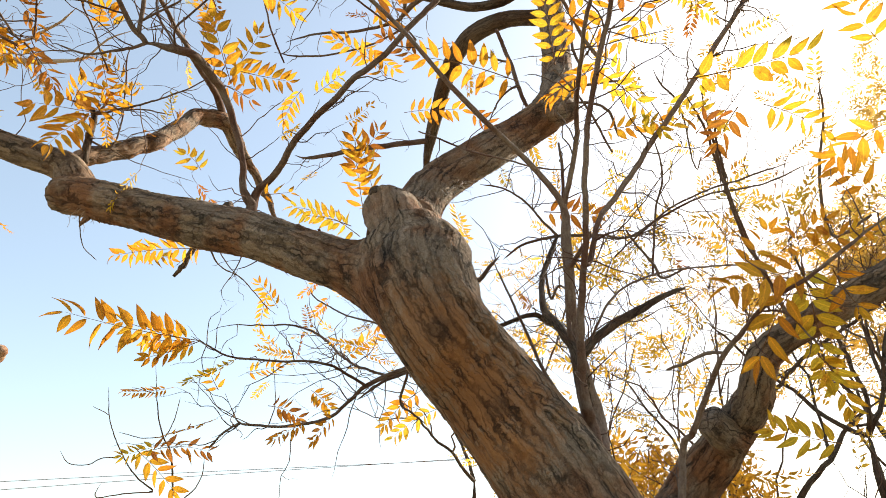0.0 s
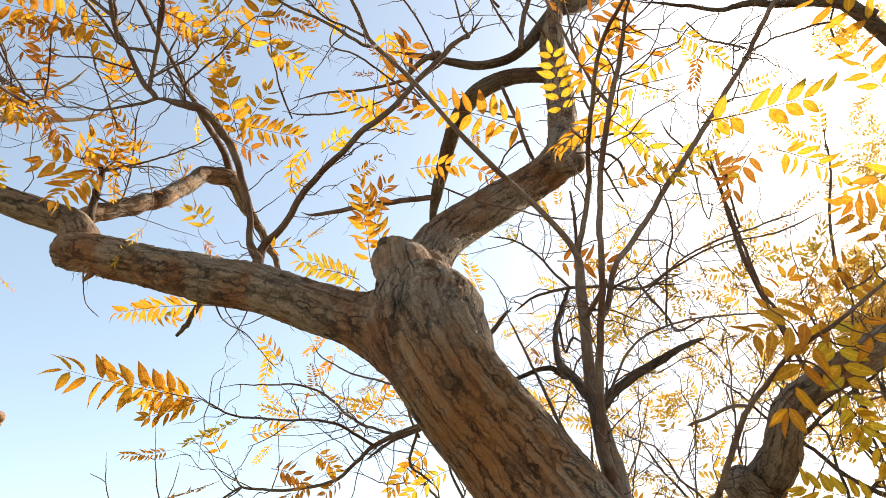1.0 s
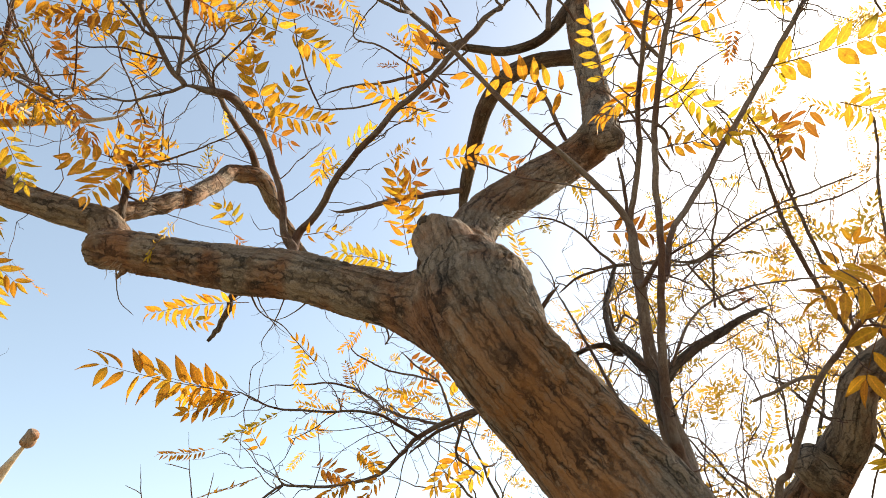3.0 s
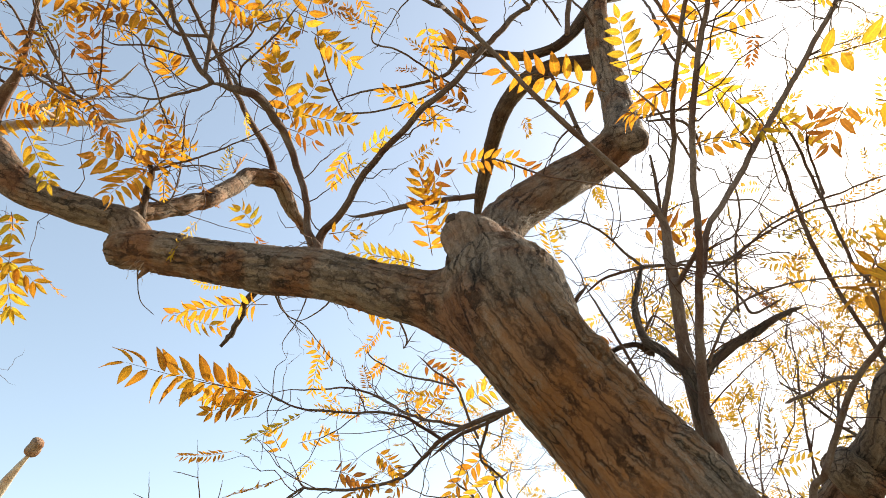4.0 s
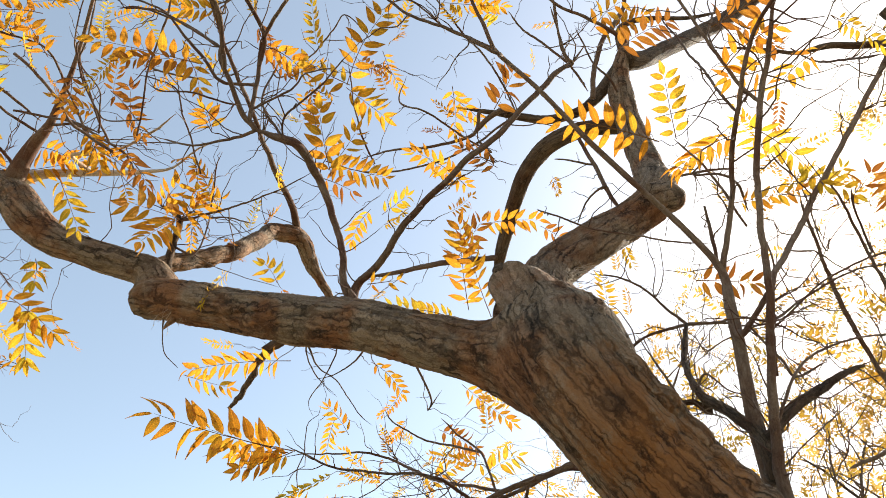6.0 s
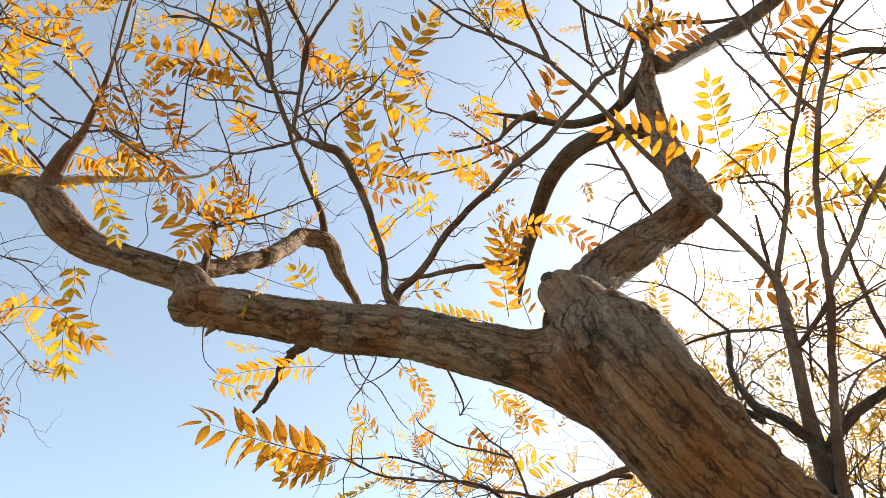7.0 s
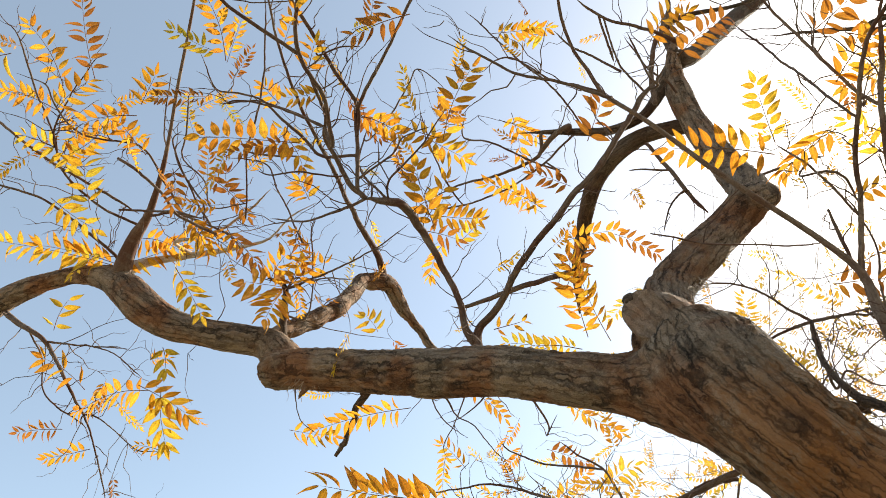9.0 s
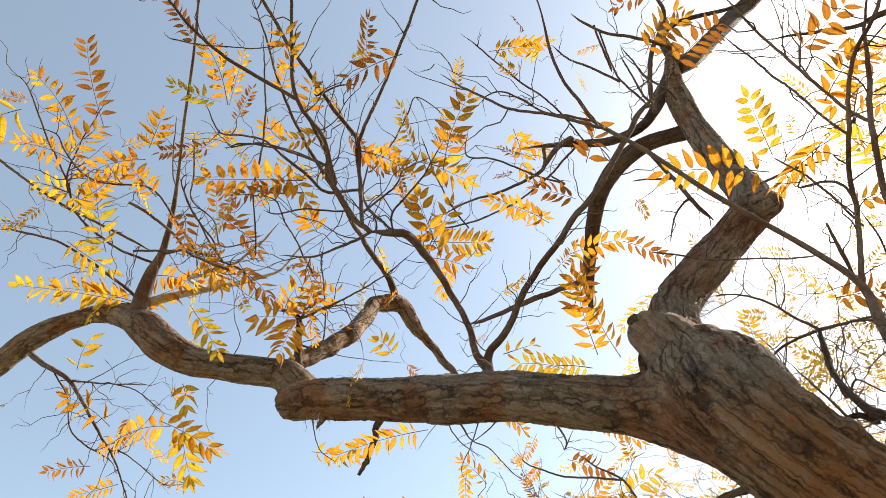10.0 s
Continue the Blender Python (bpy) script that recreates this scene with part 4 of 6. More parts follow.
limb("twig", tree, BARK_TWIG, [(-2.058, 2.236, 3.799, 0.0068), (-2.084, 2.035, 3.874, 0.0066), (-2.11, 1.859, 3.92, 0.0053), (-2.323, 1.756, 3.939, 0.0053), (-2.423, 1.654, 4.044, 0.0053), (-2.454, 1.582, 4.124, 0.0042), (-2.568, 1.529, 4.172, 0.0032)])
limb("twig", tree, BARK_SHOOT, [(-2.052, 1.968, 4.03, 0.0045), (-2.041, 1.884, 4.051, 0.0044), (-1.956, 1.727, 4.161, 0.0033), (-1.939, 1.696, 4.199, 0.0022)])
limb("twig", tree, BARK_TWIG, [(-1.89, 2.21, 3.695, 0.0066), (-1.922, 2.028, 3.747, 0.0053), (-1.943, 1.872, 3.847, 0.0053), (-1.888, 1.815, 3.841, 0.0031)])
limb("twig", tree, BARK_DEAD, [(-2.131, 2.297, 3.723, 0.0103), (-1.972, 2.269, 3.696, 0.0090), (-1.838, 2.219, 3.69, 0.0077), (-1.676, 2.149, 3.711, 0.0065), (-1.57, 2.08, 3.724, 0.0043)])
limb("twig", tree, BARK_TWIG, [(-1.476, 2.259, 3.531, 0.0053), (-1.543, 2.076, 3.731, 0.0043), (-1.575, 2.003, 3.812, 0.0043), (-1.745, 1.956, 3.847, 0.0032)])
limb("twig", tree, BARK_TWIG, [(-1.607, 1.953, 3.428, 0.0046), (-1.544, 1.769, 3.646, 0.0046), (-1.474, 1.673, 3.685, 0.0055), (-1.415, 1.565, 3.737, 0.0053), (-1.38, 1.484, 3.834, 0.0045), (-1.321, 1.313, 3.959, 0.0044)])
limb("twig", tree, BARK_TWIG, [(-1.545, 1.784, 3.63, 0.0046), (-1.456, 1.772, 3.57, 0.0045), (-1.307, 1.761, 3.51, 0.0036)])
limb("twig", tree, BARK_SHOOT, [(-2.14, 1.783, 3.763, 0.0077), (-2.051, 1.838, 3.701, 0.0077), (-1.993, 1.946, 3.654, 0.0078), (-1.979, 2.031, 3.632, 0.0080), (-1.938, 2.104, 3.625, 0.0081), (-1.87, 2.179, 3.616, 0.0083), (-1.85, 2.287, 3.644, 0.0075)])
limb("twig", tree, BARK_TWIG, [(-2.283, 2.052, 3.75, 0.0062), (-2.161, 2.072, 3.731, 0.0062), (-2.009, 2.062, 3.671, 0.0061), (-1.861, 2.066, 3.595, 0.0050)])
limb("twig", tree, BARK_TWIG, [(-1.738, 1.905, 3.48, 0.0037), (-1.745, 1.833, 3.564, 0.0037), (-1.819, 1.759, 3.648, 0.0037), (-1.783, 1.689, 3.732, 0.0046), (-1.746, 1.59, 3.849, 0.0046)])
limb("twig", tree, BARK_TWIG, [(-1.522, 1.47, 3.537, 0.0033), (-1.376, 1.488, 3.521, 0.0041), (-1.261, 1.53, 3.475, 0.0049), (-1.156, 1.537, 3.393, 0.0056)])
limb("twig", tree, BARK_TWIG, [(-1.447, 1.673, 3.377, 0.0025), (-1.397, 1.706, 3.371, 0.0034), (-1.289, 1.735, 3.387, 0.0043), (-1.165, 1.779, 3.372, 0.0043)])
limb("twig", tree, BARK_TWIG, [(-0.867, 2.143, 4.159, 0.0034), (-0.838, 2.253, 3.953, 0.0045), (-0.782, 2.343, 3.772, 0.0055), (-0.738, 2.362, 3.674, 0.0043)])
limb("twig", tree, BARK_TWIG, [(-1.01, 3.02, 4.358, 0.0057), (-0.875, 3.036, 4.344, 0.0071), (-0.671, 3.032, 4.356, 0.0071), (-0.466, 3.007, 4.393, 0.0071), (-0.225, 2.939, 4.482, 0.0086), (-0.054, 2.814, 4.557, 0.0084)])
limb("twig", tree, BARK_TWIG, [(-0.646, 2.611, 4.698, 0.0042), (-0.683, 2.706, 4.585, 0.0056), (-0.52, 2.755, 4.533, 0.0069), (-0.325, 2.848, 4.431, 0.0069), (-0.163, 2.918, 4.354, 0.0069)])
limb("twig", tree, BARK_TWIG, [(0.53, 2.355, 3.498, 0.0083), (0.609, 2.342, 3.516, 0.0072), (0.733, 2.331, 3.534, 0.0072), (0.856, 2.332, 3.537, 0.0041)])
limb("twig", tree, BARK_SHOOT, [(0.385, 1.837, 3.175, 0.0025), (0.423, 1.858, 3.153, 0.0041), (0.48, 1.898, 3.108, 0.0049), (0.555, 1.964, 3.033, 0.0057), (0.63, 2.042, 2.943, 0.0049)])
limb("twig", tree, BARK_SHOOT, [(-0.09, 1.978, 2.992, 0.0033), (-0.013, 2, 2.969, 0.0041), (0.084, 2.025, 2.944, 0.0041), (0.208, 2.008, 2.89, 0.0040), (0.327, 1.987, 2.842, 0.0039), (0.457, 1.998, 2.834, 0.0031)])
limb("twig", tree, BARK_TWIG, [(0.287, 2.675, 4.194, 0.0115), (0.355, 2.708, 4.003, 0.0137), (0.404, 2.736, 3.818, 0.0133), (0.45, 2.73, 3.672, 0.0106)], lump=0.1)
limb("twig", tree, BARK_TWIG, [(0.325, 2.707, 4.003, 0.0075), (0.222, 2.688, 4.021, 0.0062), (0.148, 2.681, 4.026, 0.0037)])
limb("twig", tree, BARK_TWIG, [(0.391, 2.716, 3.84, 0.0073), (0.302, 2.751, 3.796, 0.0061), (0.241, 2.842, 3.687, 0.0036)])
limb("twig", tree, BARK_TWIG, [(0.374, 1.772, 2.788, 0.0043), (0.386, 1.811, 2.742, 0.0064), (0.386, 1.822, 2.684, 0.0070), (0.386, 1.831, 2.627, 0.0062)], lump=0.1, blunt=True)
limb("twig", tree, BARK_TWIG, [(-0.033, 2.44, 5.076, 0.0057), (0.049, 2.509, 4.998, 0.0071), (0.165, 2.568, 4.932, 0.0086), (0.299, 2.592, 4.755, 0.0097)])
limb("twig", tree, BARK_TWIG, [(0.227, 2.354, 5.032, 0.0083), (0.248, 2.462, 4.906, 0.0083), (0.268, 2.548, 4.805, 0.0083)])
limb("twig", tree, BARK_TWIG, [(0.354, 2.465, 4.906, 0.0056), (0.438, 2.568, 4.711, 0.0069), (0.522, 2.605, 4.593, 0.0081)])
limb("twig", tree, BARK_TWIG, [(1.081, 2.31, 3.109, 0.0037), (1.058, 2.337, 3.075, 0.0037), (0.977, 2.177, 3.261, 0.0046), (0.891, 2.117, 3.328, 0.0046), (0.849, 2.072, 3.379, 0.0037)])
limb("twig", tree, BARK_TWIG, [(0.902, 1.945, 3.142, 0.0053), (0.997, 2.046, 3.039, 0.0062), (1.059, 2.137, 2.896, 0.0071), (1.121, 2.217, 2.77, 0.0080), (1.163, 2.274, 2.68, 0.0080), (1.226, 2.319, 2.608, 0.0080), (1.266, 2.41, 2.464, 0.0071)])
limb("twig", tree, BARK_TWIG, [(1.03, 2.012, 3.093, 0.0045), (1.039, 2.069, 3.003, 0.0053), (1.08, 2.137, 2.895, 0.0062)])
limb("twig", tree, BARK_TWIG, [(1.252, 1.609, 3.359, 0.0033), (1.311, 1.599, 3.376, 0.0041), (1.129, 1.584, 3.303, 0.0040), (0.962, 1.506, 3.145, 0.0037), (0.904, 1.485, 3.084, 0.0044)])
limb("twig", tree, BARK_TWIG, [(0.923, 1.795, 3.624, 0.0037), (0.96, 1.763, 3.488, 0.0045), (0.959, 1.635, 3.315, 0.0049), (0.927, 1.505, 3.146, 0.0045)])
limb("branch", tree, BARK_MID, [(1.837, 2.18, 4.52, 0.0375), (2.008, 2.274, 4.373, 0.0375), (2.123, 2.321, 4.299, 0.0375), (2.323, 2.415, 4.151, 0.0404), (2.609, 2.541, 3.955, 0.0433)])
limb("twig", tree, BARK_TWIG, [(2.038, 2.339, 4.457, 0.0062), (2.007, 2.418, 4.332, 0.0075), (2.065, 2.482, 4.231, 0.0062)])
limb("twig", tree, BARK_TWIG, [(2.015, 2.762, 3.974, 0.0051), (2.116, 2.971, 3.831, 0.0079), (2.113, 3.139, 3.565, 0.0105), (2.175, 3.299, 3.368, 0.0120), (2.254, 3.35, 3.287, 0.0106), (2.419, 3.259, 3.378, 0.0092)])
limb("twig", tree, BARK_TWIG, [(0.499, 1.343, 2.931, 0.0020), (0.449, 1.369, 2.927, 0.0020), (0.411, 1.431, 2.847, 0.0027)])
limb("twig", tree, BARK_TWIG, [(0.448, 1.908, 3.067, 0.0043), (0.53, 1.908, 3.066, 0.0060), (0.614, 1.964, 3.072, 0.0061), (0.668, 2.054, 3.023, 0.0053)])
limb("twig", tree, BARK_TWIG, [(0.601, 2.252, 2.71, 0.0053), (0.718, 2.256, 2.704, 0.0062), (0.846, 2.214, 2.771, 0.0053), (1.016, 2.171, 2.842, 0.0045), (1.229, 2.15, 2.877, 0.0045), (1.42, 2.106, 2.947, 0.0045)])
limb("twig", tree, BARK_TWIG, [(0.841, 2.684, 2.963, 0.0064), (0.967, 2.767, 2.833, 0.0075), (1.017, 2.801, 2.779, 0.0075), (1.145, 2.769, 2.832, 0.0053)])
limb("twig", tree, BARK_TWIG, [(1.032, 2.976, 2.877, 0.0068), (1.035, 2.817, 3.129, 0.0068), (1.064, 2.716, 3.29, 0.0057), (1.012, 2.614, 3.451, 0.0046)])
limb("twig", tree, BARK_TWIG, [(0.072, 2.13, 2.525, 0.0131), (0.12, 2.161, 2.475, 0.0115), (0.17, 2.13, 2.524, 0.0082), (0.199, 2.115, 2.549, 0.0049)])
limb("twig", tree, BARK_SHOOT, [(0.161, 2.025, 2.503, 0.0031), (0.24, 2.027, 2.313, 0.0052), (0.285, 2.046, 2.191, 0.0066), (0.344, 2.061, 2.073, 0.0078), (0.401, 2.056, 1.988, 0.0083)])
limb("twig", tree, BARK_MID, [(0.365, 2.15, 2.308, 0.0125), (0.318, 2.133, 2.333, 0.0110), (0.253, 2.141, 2.321, 0.0094), (0.178, 2.154, 2.299, 0.0094)])
limb("twig", tree, BARK_TWIG, [(-0.94, 2.326, 2.767, 0.0046), (-0.901, 2.334, 2.66, 0.0036), (-0.886, 2.403, 2.646, 0.0028), (-0.828, 2.524, 2.641, 0.0024), (-0.775, 2.673, 2.593, 0.0020), (-0.716, 2.699, 2.552, 0.0015)], keep=False)
limb("twig", tree, BARK_TWIG, [(-1.533, 2.428, 2.938, 0.0059), (-1.551, 2.489, 2.878, 0.0025), (-1.54, 2.534, 2.808, 0.0020), (-1.486, 2.566, 2.757, 0.0015)], keep=False)
limb("shred", tree, CUT, [(-1.481, 2.409, 2.913, 0.0157), (-1.483, 2.411, 2.871, 0.0126), (-1.501, 2.421, 2.855, 0.0078), (-1.515, 2.431, 2.84, 0.0039)], lump=0.3, label="dry bark shreds hanging under the knob", keep=False)
limb("shred", tree, CUT, [(-1.451, 2.409, 2.912, 0.0118), (-1.442, 2.42, 2.876, 0.0088), (-1.435, 2.43, 2.86, 0.0039)], lump=0.3, keep=False)
limb("twig", tree, BARK_TWIG, [(-0.857, 2.459, 2.861, 0.0056), (-0.864, 2.567, 2.812, 0.0038), (-0.93, 2.681, 2.751, 0.0029), (-0.99, 2.739, 2.682, 0.0019), (-0.969, 2.784, 2.629, 0.0014)])
limb("twig", tree, BARK_TWIG, [(-0.98, 2.516, 2.944, 0.0058), (-1.004, 2.648, 2.866, 0.0039), (-0.977, 2.761, 2.811, 0.0030), (-0.896, 2.818, 2.747, 0.0020)])
limb("twig", tree, BARK_TWIG, [(-0.754, 2.569, 2.89, 0.0058), (-0.783, 2.668, 2.85, 0.0049), (-0.894, 2.756, 2.819, 0.0030), (-0.989, 2.771, 2.798, 0.0020)])
limb("twig", tree, BARK_TWIG, [(-0.659, 3.097, 3.199, 0.0094), (-0.527, 3.284, 2.985, 0.0059), (-0.543, 3.329, 2.931, 0.0047), (-0.47, 3.268, 3.006, 0.0035)])
limb("twig", tree, BARK_TWIG, [(0.076, 2.663, 2.347, 0.0111), (-0.02, 2.709, 2.367, 0.0105), (-0.133, 2.794, 2.339, 0.0098), (-0.251, 2.823, 2.301, 0.0089), (-0.382, 2.933, 2.244, 0.0073)])
limb("twig", tree, BARK_TWIG, [(-0.479, 3.451, 2.944, 0.0048), (-0.395, 3.51, 2.878, 0.0061), (-0.282, 3.57, 2.811, 0.0073), (-0.231, 3.567, 2.663, 0.0082), (-0.179, 3.659, 2.556, 0.0094)])
limb("twig", tree, BARK_TWIG, [(-0.793, 3.585, 3.084, 0.0038), (-0.735, 3.646, 3.014, 0.0051), (-0.554, 3.713, 2.943, 0.0064), (-0.4, 3.643, 2.876, 0.0075), (-0.283, 3.589, 2.789, 0.0073)])
limb("branch", tree, BARK_TWIG, [(-1.123, 1.564, 3.292, 0.0092), (-1.106, 1.406, 3.35, 0.0089), (-1.14, 1.251, 3.383, 0.0085), (-1.104, 1.123, 3.487, 0.0069), (-1.07, 1.015, 3.566, 0.0060), (-1.036, 0.915, 3.653, 0.0052)])
limb("twig", tree, BARK_TWIG, [(-1.14, 1.251, 3.383, 0.0078), (-1.216, 1.176, 3.412, 0.0077), (-1.312, 1.087, 3.453, 0.0068), (-1.374, 1.011, 3.499, 0.0060), (-1.436, 0.894, 3.577, 0.0052), (-1.471, 0.804, 3.642, 0.0044)])
limb("branch", tree, BARK_TWIG, [(-1.045, 1.618, 3.543, 0.0100), (-1.081, 1.503, 3.591, 0.0089), (-1.125, 1.384, 3.644, 0.0087), (-1.178, 1.241, 3.721, 0.0086), (-1.218, 1.101, 3.797, 0.0075), (-1.242, 0.987, 3.846, 0.0066)])
limb("branch", tree, BARK_TWIG, [(-1.045, 1.618, 3.543, 0.0091), (-0.968, 1.529, 3.578, 0.0080), (-0.877, 1.433, 3.622, 0.0070), (-0.766, 1.311, 3.699, 0.0068), (-0.684, 1.214, 3.744, 0.0059), (-0.6, 1.107, 3.799, 0.0049)])
limb("twig", tree, BARK_TWIG, [(-1.22, 1.237, 3.719, 0.0026), (-1.34, 1.215, 3.728, 0.0026), (-1.494, 1.169, 3.759, 0.0026), (-1.587, 1.133, 3.785, 0.0034), (-1.602, 1.116, 3.803, 0.0026)])
limb("twig", tree, BARK_TWIG, [(-1.135, 1.41, 3.613, 0.0044), (-1.045, 1.405, 3.631, 0.0035), (-0.98, 1.417, 3.627, 0.0026)])
limb("twig", tree, BARK_TWIG, [(-1.119, 1.544, 3.39, 0.0060), (-1.301, 1.507, 3.482, 0.0052), (-1.455, 1.49, 3.555, 0.0045), (-1.521, 1.49, 3.547, 0.0027)])
limb("twig", tree, BARK_TWIG, [(-1.213, 1.74, 3.459, 0.0074), (-1.272, 1.681, 3.517, 0.0074), (-1.342, 1.619, 3.576, 0.0065), (-1.401, 1.561, 3.634, 0.0046), (-1.481, 1.527, 3.661, 0.0046), (-1.564, 1.5, 3.679, 0.0037), (-1.586, 1.435, 3.749, 0.0037), (-1.602, 1.397, 3.79, 0.0028)])
limb("twig", tree, BARK_TWIG, [(-1.085, 1.757, 3.307, 0.0053), (-0.937, 1.718, 3.371, 0.0045), (-0.892, 1.685, 3.414, 0.0036), (-0.79, 1.679, 3.434, 0.0027)])
limb("twig", tree, BARK_TWIG, [(-0.713, 1.909, 3.941, 0.0032), (-0.751, 1.866, 3.984, 0.0032), (-0.826, 1.817, 4.028, 0.0032), (-0.875, 1.855, 3.979, 0.0043), (-0.956, 1.915, 3.901, 0.0043), (-1.071, 1.916, 3.733, 0.0041)])
limb("twig", tree, BARK_TWIG, [(-1.833, 1.999, 3.612, 0.0053), (-1.882, 1.919, 3.695, 0.0053), (-1.907, 1.844, 3.775, 0.0053), (-1.914, 1.791, 3.833, 0.0042), (-1.869, 1.776, 3.857, 0.0032)])
limb("twig", tree, BARK_TWIG, [(-0.66, 1.229, 3.278, 0.0029), (-0.588, 1.263, 3.204, 0.0043), (-0.487, 1.299, 3.118, 0.0049), (-0.365, 1.323, 3.062, 0.0056), (-0.25, 1.354, 2.998, 0.0062)])
limb("twig", tree, BARK_TWIG, [(-0.557, 1.955, 4.665, 0.0037), (-0.452, 2.05, 4.573, 0.0050), (-0.315, 2.183, 4.442, 0.0062), (-0.195, 2.282, 4.348, 0.0062), (-0.108, 2.383, 4.247, 0.0062), (-0.049, 2.478, 4.149, 0.0050)])
limb("twig", tree, BARK_TWIG, [(0.063, 2.13, 4.855, 0.0079), (0.193, 2.224, 4.767, 0.0092), (0.337, 2.279, 4.726, 0.0105), (0.496, 2.364, 4.727, 0.0120), (0.609, 2.451, 4.721, 0.0162)])
limb("twig", tree, BARK_TWIG, [(0.159, 2.227, 4.759, 0.0066), (0.229, 2.394, 4.582, 0.0066), (0.31, 2.488, 4.488, 0.0079), (0.367, 2.555, 4.421, 0.0079)])
limb("twig", tree, BARK_TWIG, [(0.404, 2.616, 4.433, 0.0187), (0.423, 2.541, 4.595, 0.0176), (0.498, 2.453, 4.778, 0.0165), (0.564, 2.44, 4.878, 0.0167), (0.646, 2.383, 5.029, 0.0141), (0.611, 2.308, 5.183, 0.0114)])
limb("twig", tree, BARK_TWIG, [(-0.258, 2.92, 4.529, 0.0146), (-0.413, 2.944, 4.481, 0.0117), (-0.598, 2.95, 4.45, 0.0102), (-0.778, 2.944, 4.431, 0.0073), (-0.933, 2.968, 4.383, 0.0058)])
limb("branch", tree, BARK_TWIG, [(-0.058, 2.77, 4.574, 0.0200), (-0.151, 2.829, 4.571, 0.0202), (-0.258, 2.92, 4.529, 0.0175)])
limb("twig", tree, BARK_TWIG, [(0.424, 1.699, 3.728, 0.0037), (0.413, 1.607, 3.378, 0.0049), (0.411, 1.546, 3.145, 0.0052), (0.376, 1.467, 2.927, 0.0054), (0.392, 1.429, 2.821, 0.0051)])
fillet(0.07)

# ---- leaves that can be told apart ----
frond(tree, (-0.951, 2.496, 2.367), (-1.297, 2.232, 2.371), 0.114, pairs=8, dry=0.3, spread=72)
frond(tree, (-0.994, 2.493, 2.369), (-1.223, 2.441, 2.421), 0.090, pairs=5, dry=0.1)
frond(tree, (-0.975, 2.498, 2.363), (-1.131, 2.493, 2.364), 0.078, pairs=4, dry=0.2)
frond(tree, (-0.956, 2.487, 2.361), (-1.093, 2.419, 2.282), 0.066, pairs=6, dry=0.3)
frond(tree, (-1.286, 1.671, 3.478), (-1.609, 1.603, 3.53), 0.086, pairs=6, dry=0.0, broad=True, spread=78)
frond(tree, (-1.347, 1.669, 3.54), (-1.304, 1.745, 3.452), 0.075, pairs=4, dry=0.1)
frond(tree, (-0.753, 1.747, 3.424), (-0.616, 1.547, 3.51), 0.086, pairs=6, dry=0.0, spread=66)
frond(tree, (-0.771, 1.855, 3.574), (-0.899, 1.738, 3.553), 0.079, pairs=5, dry=0.0)
frond(tree, (-0.866, 2.161, 3.983), (-0.716, 2.263, 3.916), 0.105, pairs=6, dry=0.5)
frond(tree, (-0.856, 2.097, 3.317), (-0.878, 1.902, 3.438), 0.089, pairs=6, dry=0.0, broad=True)
frond(tree, (-0.883, 2.078, 3.386), (-0.692, 2.225, 3.451), 0.081, pairs=7, dry=0.1)
frond(tree, (-0.902, 2.202, 3.471), (-0.794, 2.113, 3.579), 0.081, pairs=5, dry=0.1)
frond(tree, (-0.896, 2.121, 3.334), (-0.787, 2.119, 3.264), 0.072, pairs=4, mat=LEAF_RUST)
frond(tree, (-1.629, 2.494, 3.487), (-1.672, 2.194, 3.297), 0.119, pairs=4, broad=True, dry=0.0)
frond(tree, (-1.615, 2.457, 3.452), (-1.586, 2.214, 3.122), 0.112, pairs=3)
frond(tree, (-1.607, 2.454, 3.456), (-1.502, 2.315, 3.47), 0.107, pairs=4)
frond(tree, (-1.602, 2.455, 3.456), (-1.428, 2.374, 3.48), 0.092, pairs=5)
frond(tree, (-1.656, 2.357, 3.415), (-1.558, 2.259, 3.457), 0.089, pairs=5)
frond(tree, (-1.498, 2.232, 3.567), (-1.483, 2.328, 3.455), 0.064, pairs=6, mat=LEAF_RUST)
frond(tree, (-1.976, 2.111, 3.383), (-1.895, 2.215, 3.217), 0.082, pairs=5, mat=LEAF_YELLOW)
frond(tree, (-2.284, 2.576, 3.102), (-2.706, 2.735, 3.165), 0.117, pairs=5)
frond(tree, (-2.221, 2.578, 3.091), (-2.241, 2.716, 2.931), 0.117, pairs=5, mat=LEAF_YELLOW)
frond(tree, (-2.316, 2.544, 3.119), (-2.145, 2.652, 3.014), 0.107, pairs=6)
frond(tree, (-2.747, 2.754, 3.291), (-2.9, 2.634, 3.412), 0.112, pairs=5)
frond(tree, (-2.137, 2.392, 3.189), (-2.133, 2.433, 3.113), 0.084, pairs=2, mat=LEAF_YELLOW)
frond(tree, (-2.912, 2.613, 3.587), (-2.815, 2.533, 3.688), 0.098, pairs=3, mat=LEAF_YELLOW)
frond(tree, (-2.311, 2.843, 2.931), (-2.41, 2.809, 2.961), 0.053, pairs=5, dry=0.5)
frond(tree, (-2.892, 2.861, 3.155), (-3.087, 2.837, 3.162), 0.067, pairs=6, dry=0.8, mat=LEAF_RUST)
frond(tree, (-2.773, 2.947, 3.069), (-2.972, 2.941, 3.055), 0.073, pairs=4, dry=0.6)
frond(tree, (-0.333, 2.44, 2.903), (-0.355, 2.219, 3.1), 0.093, pairs=6)
frond(tree, (-0.245, 2.477, 2.893), (-0.317, 2.271, 3.071), 0.084, pairs=6)
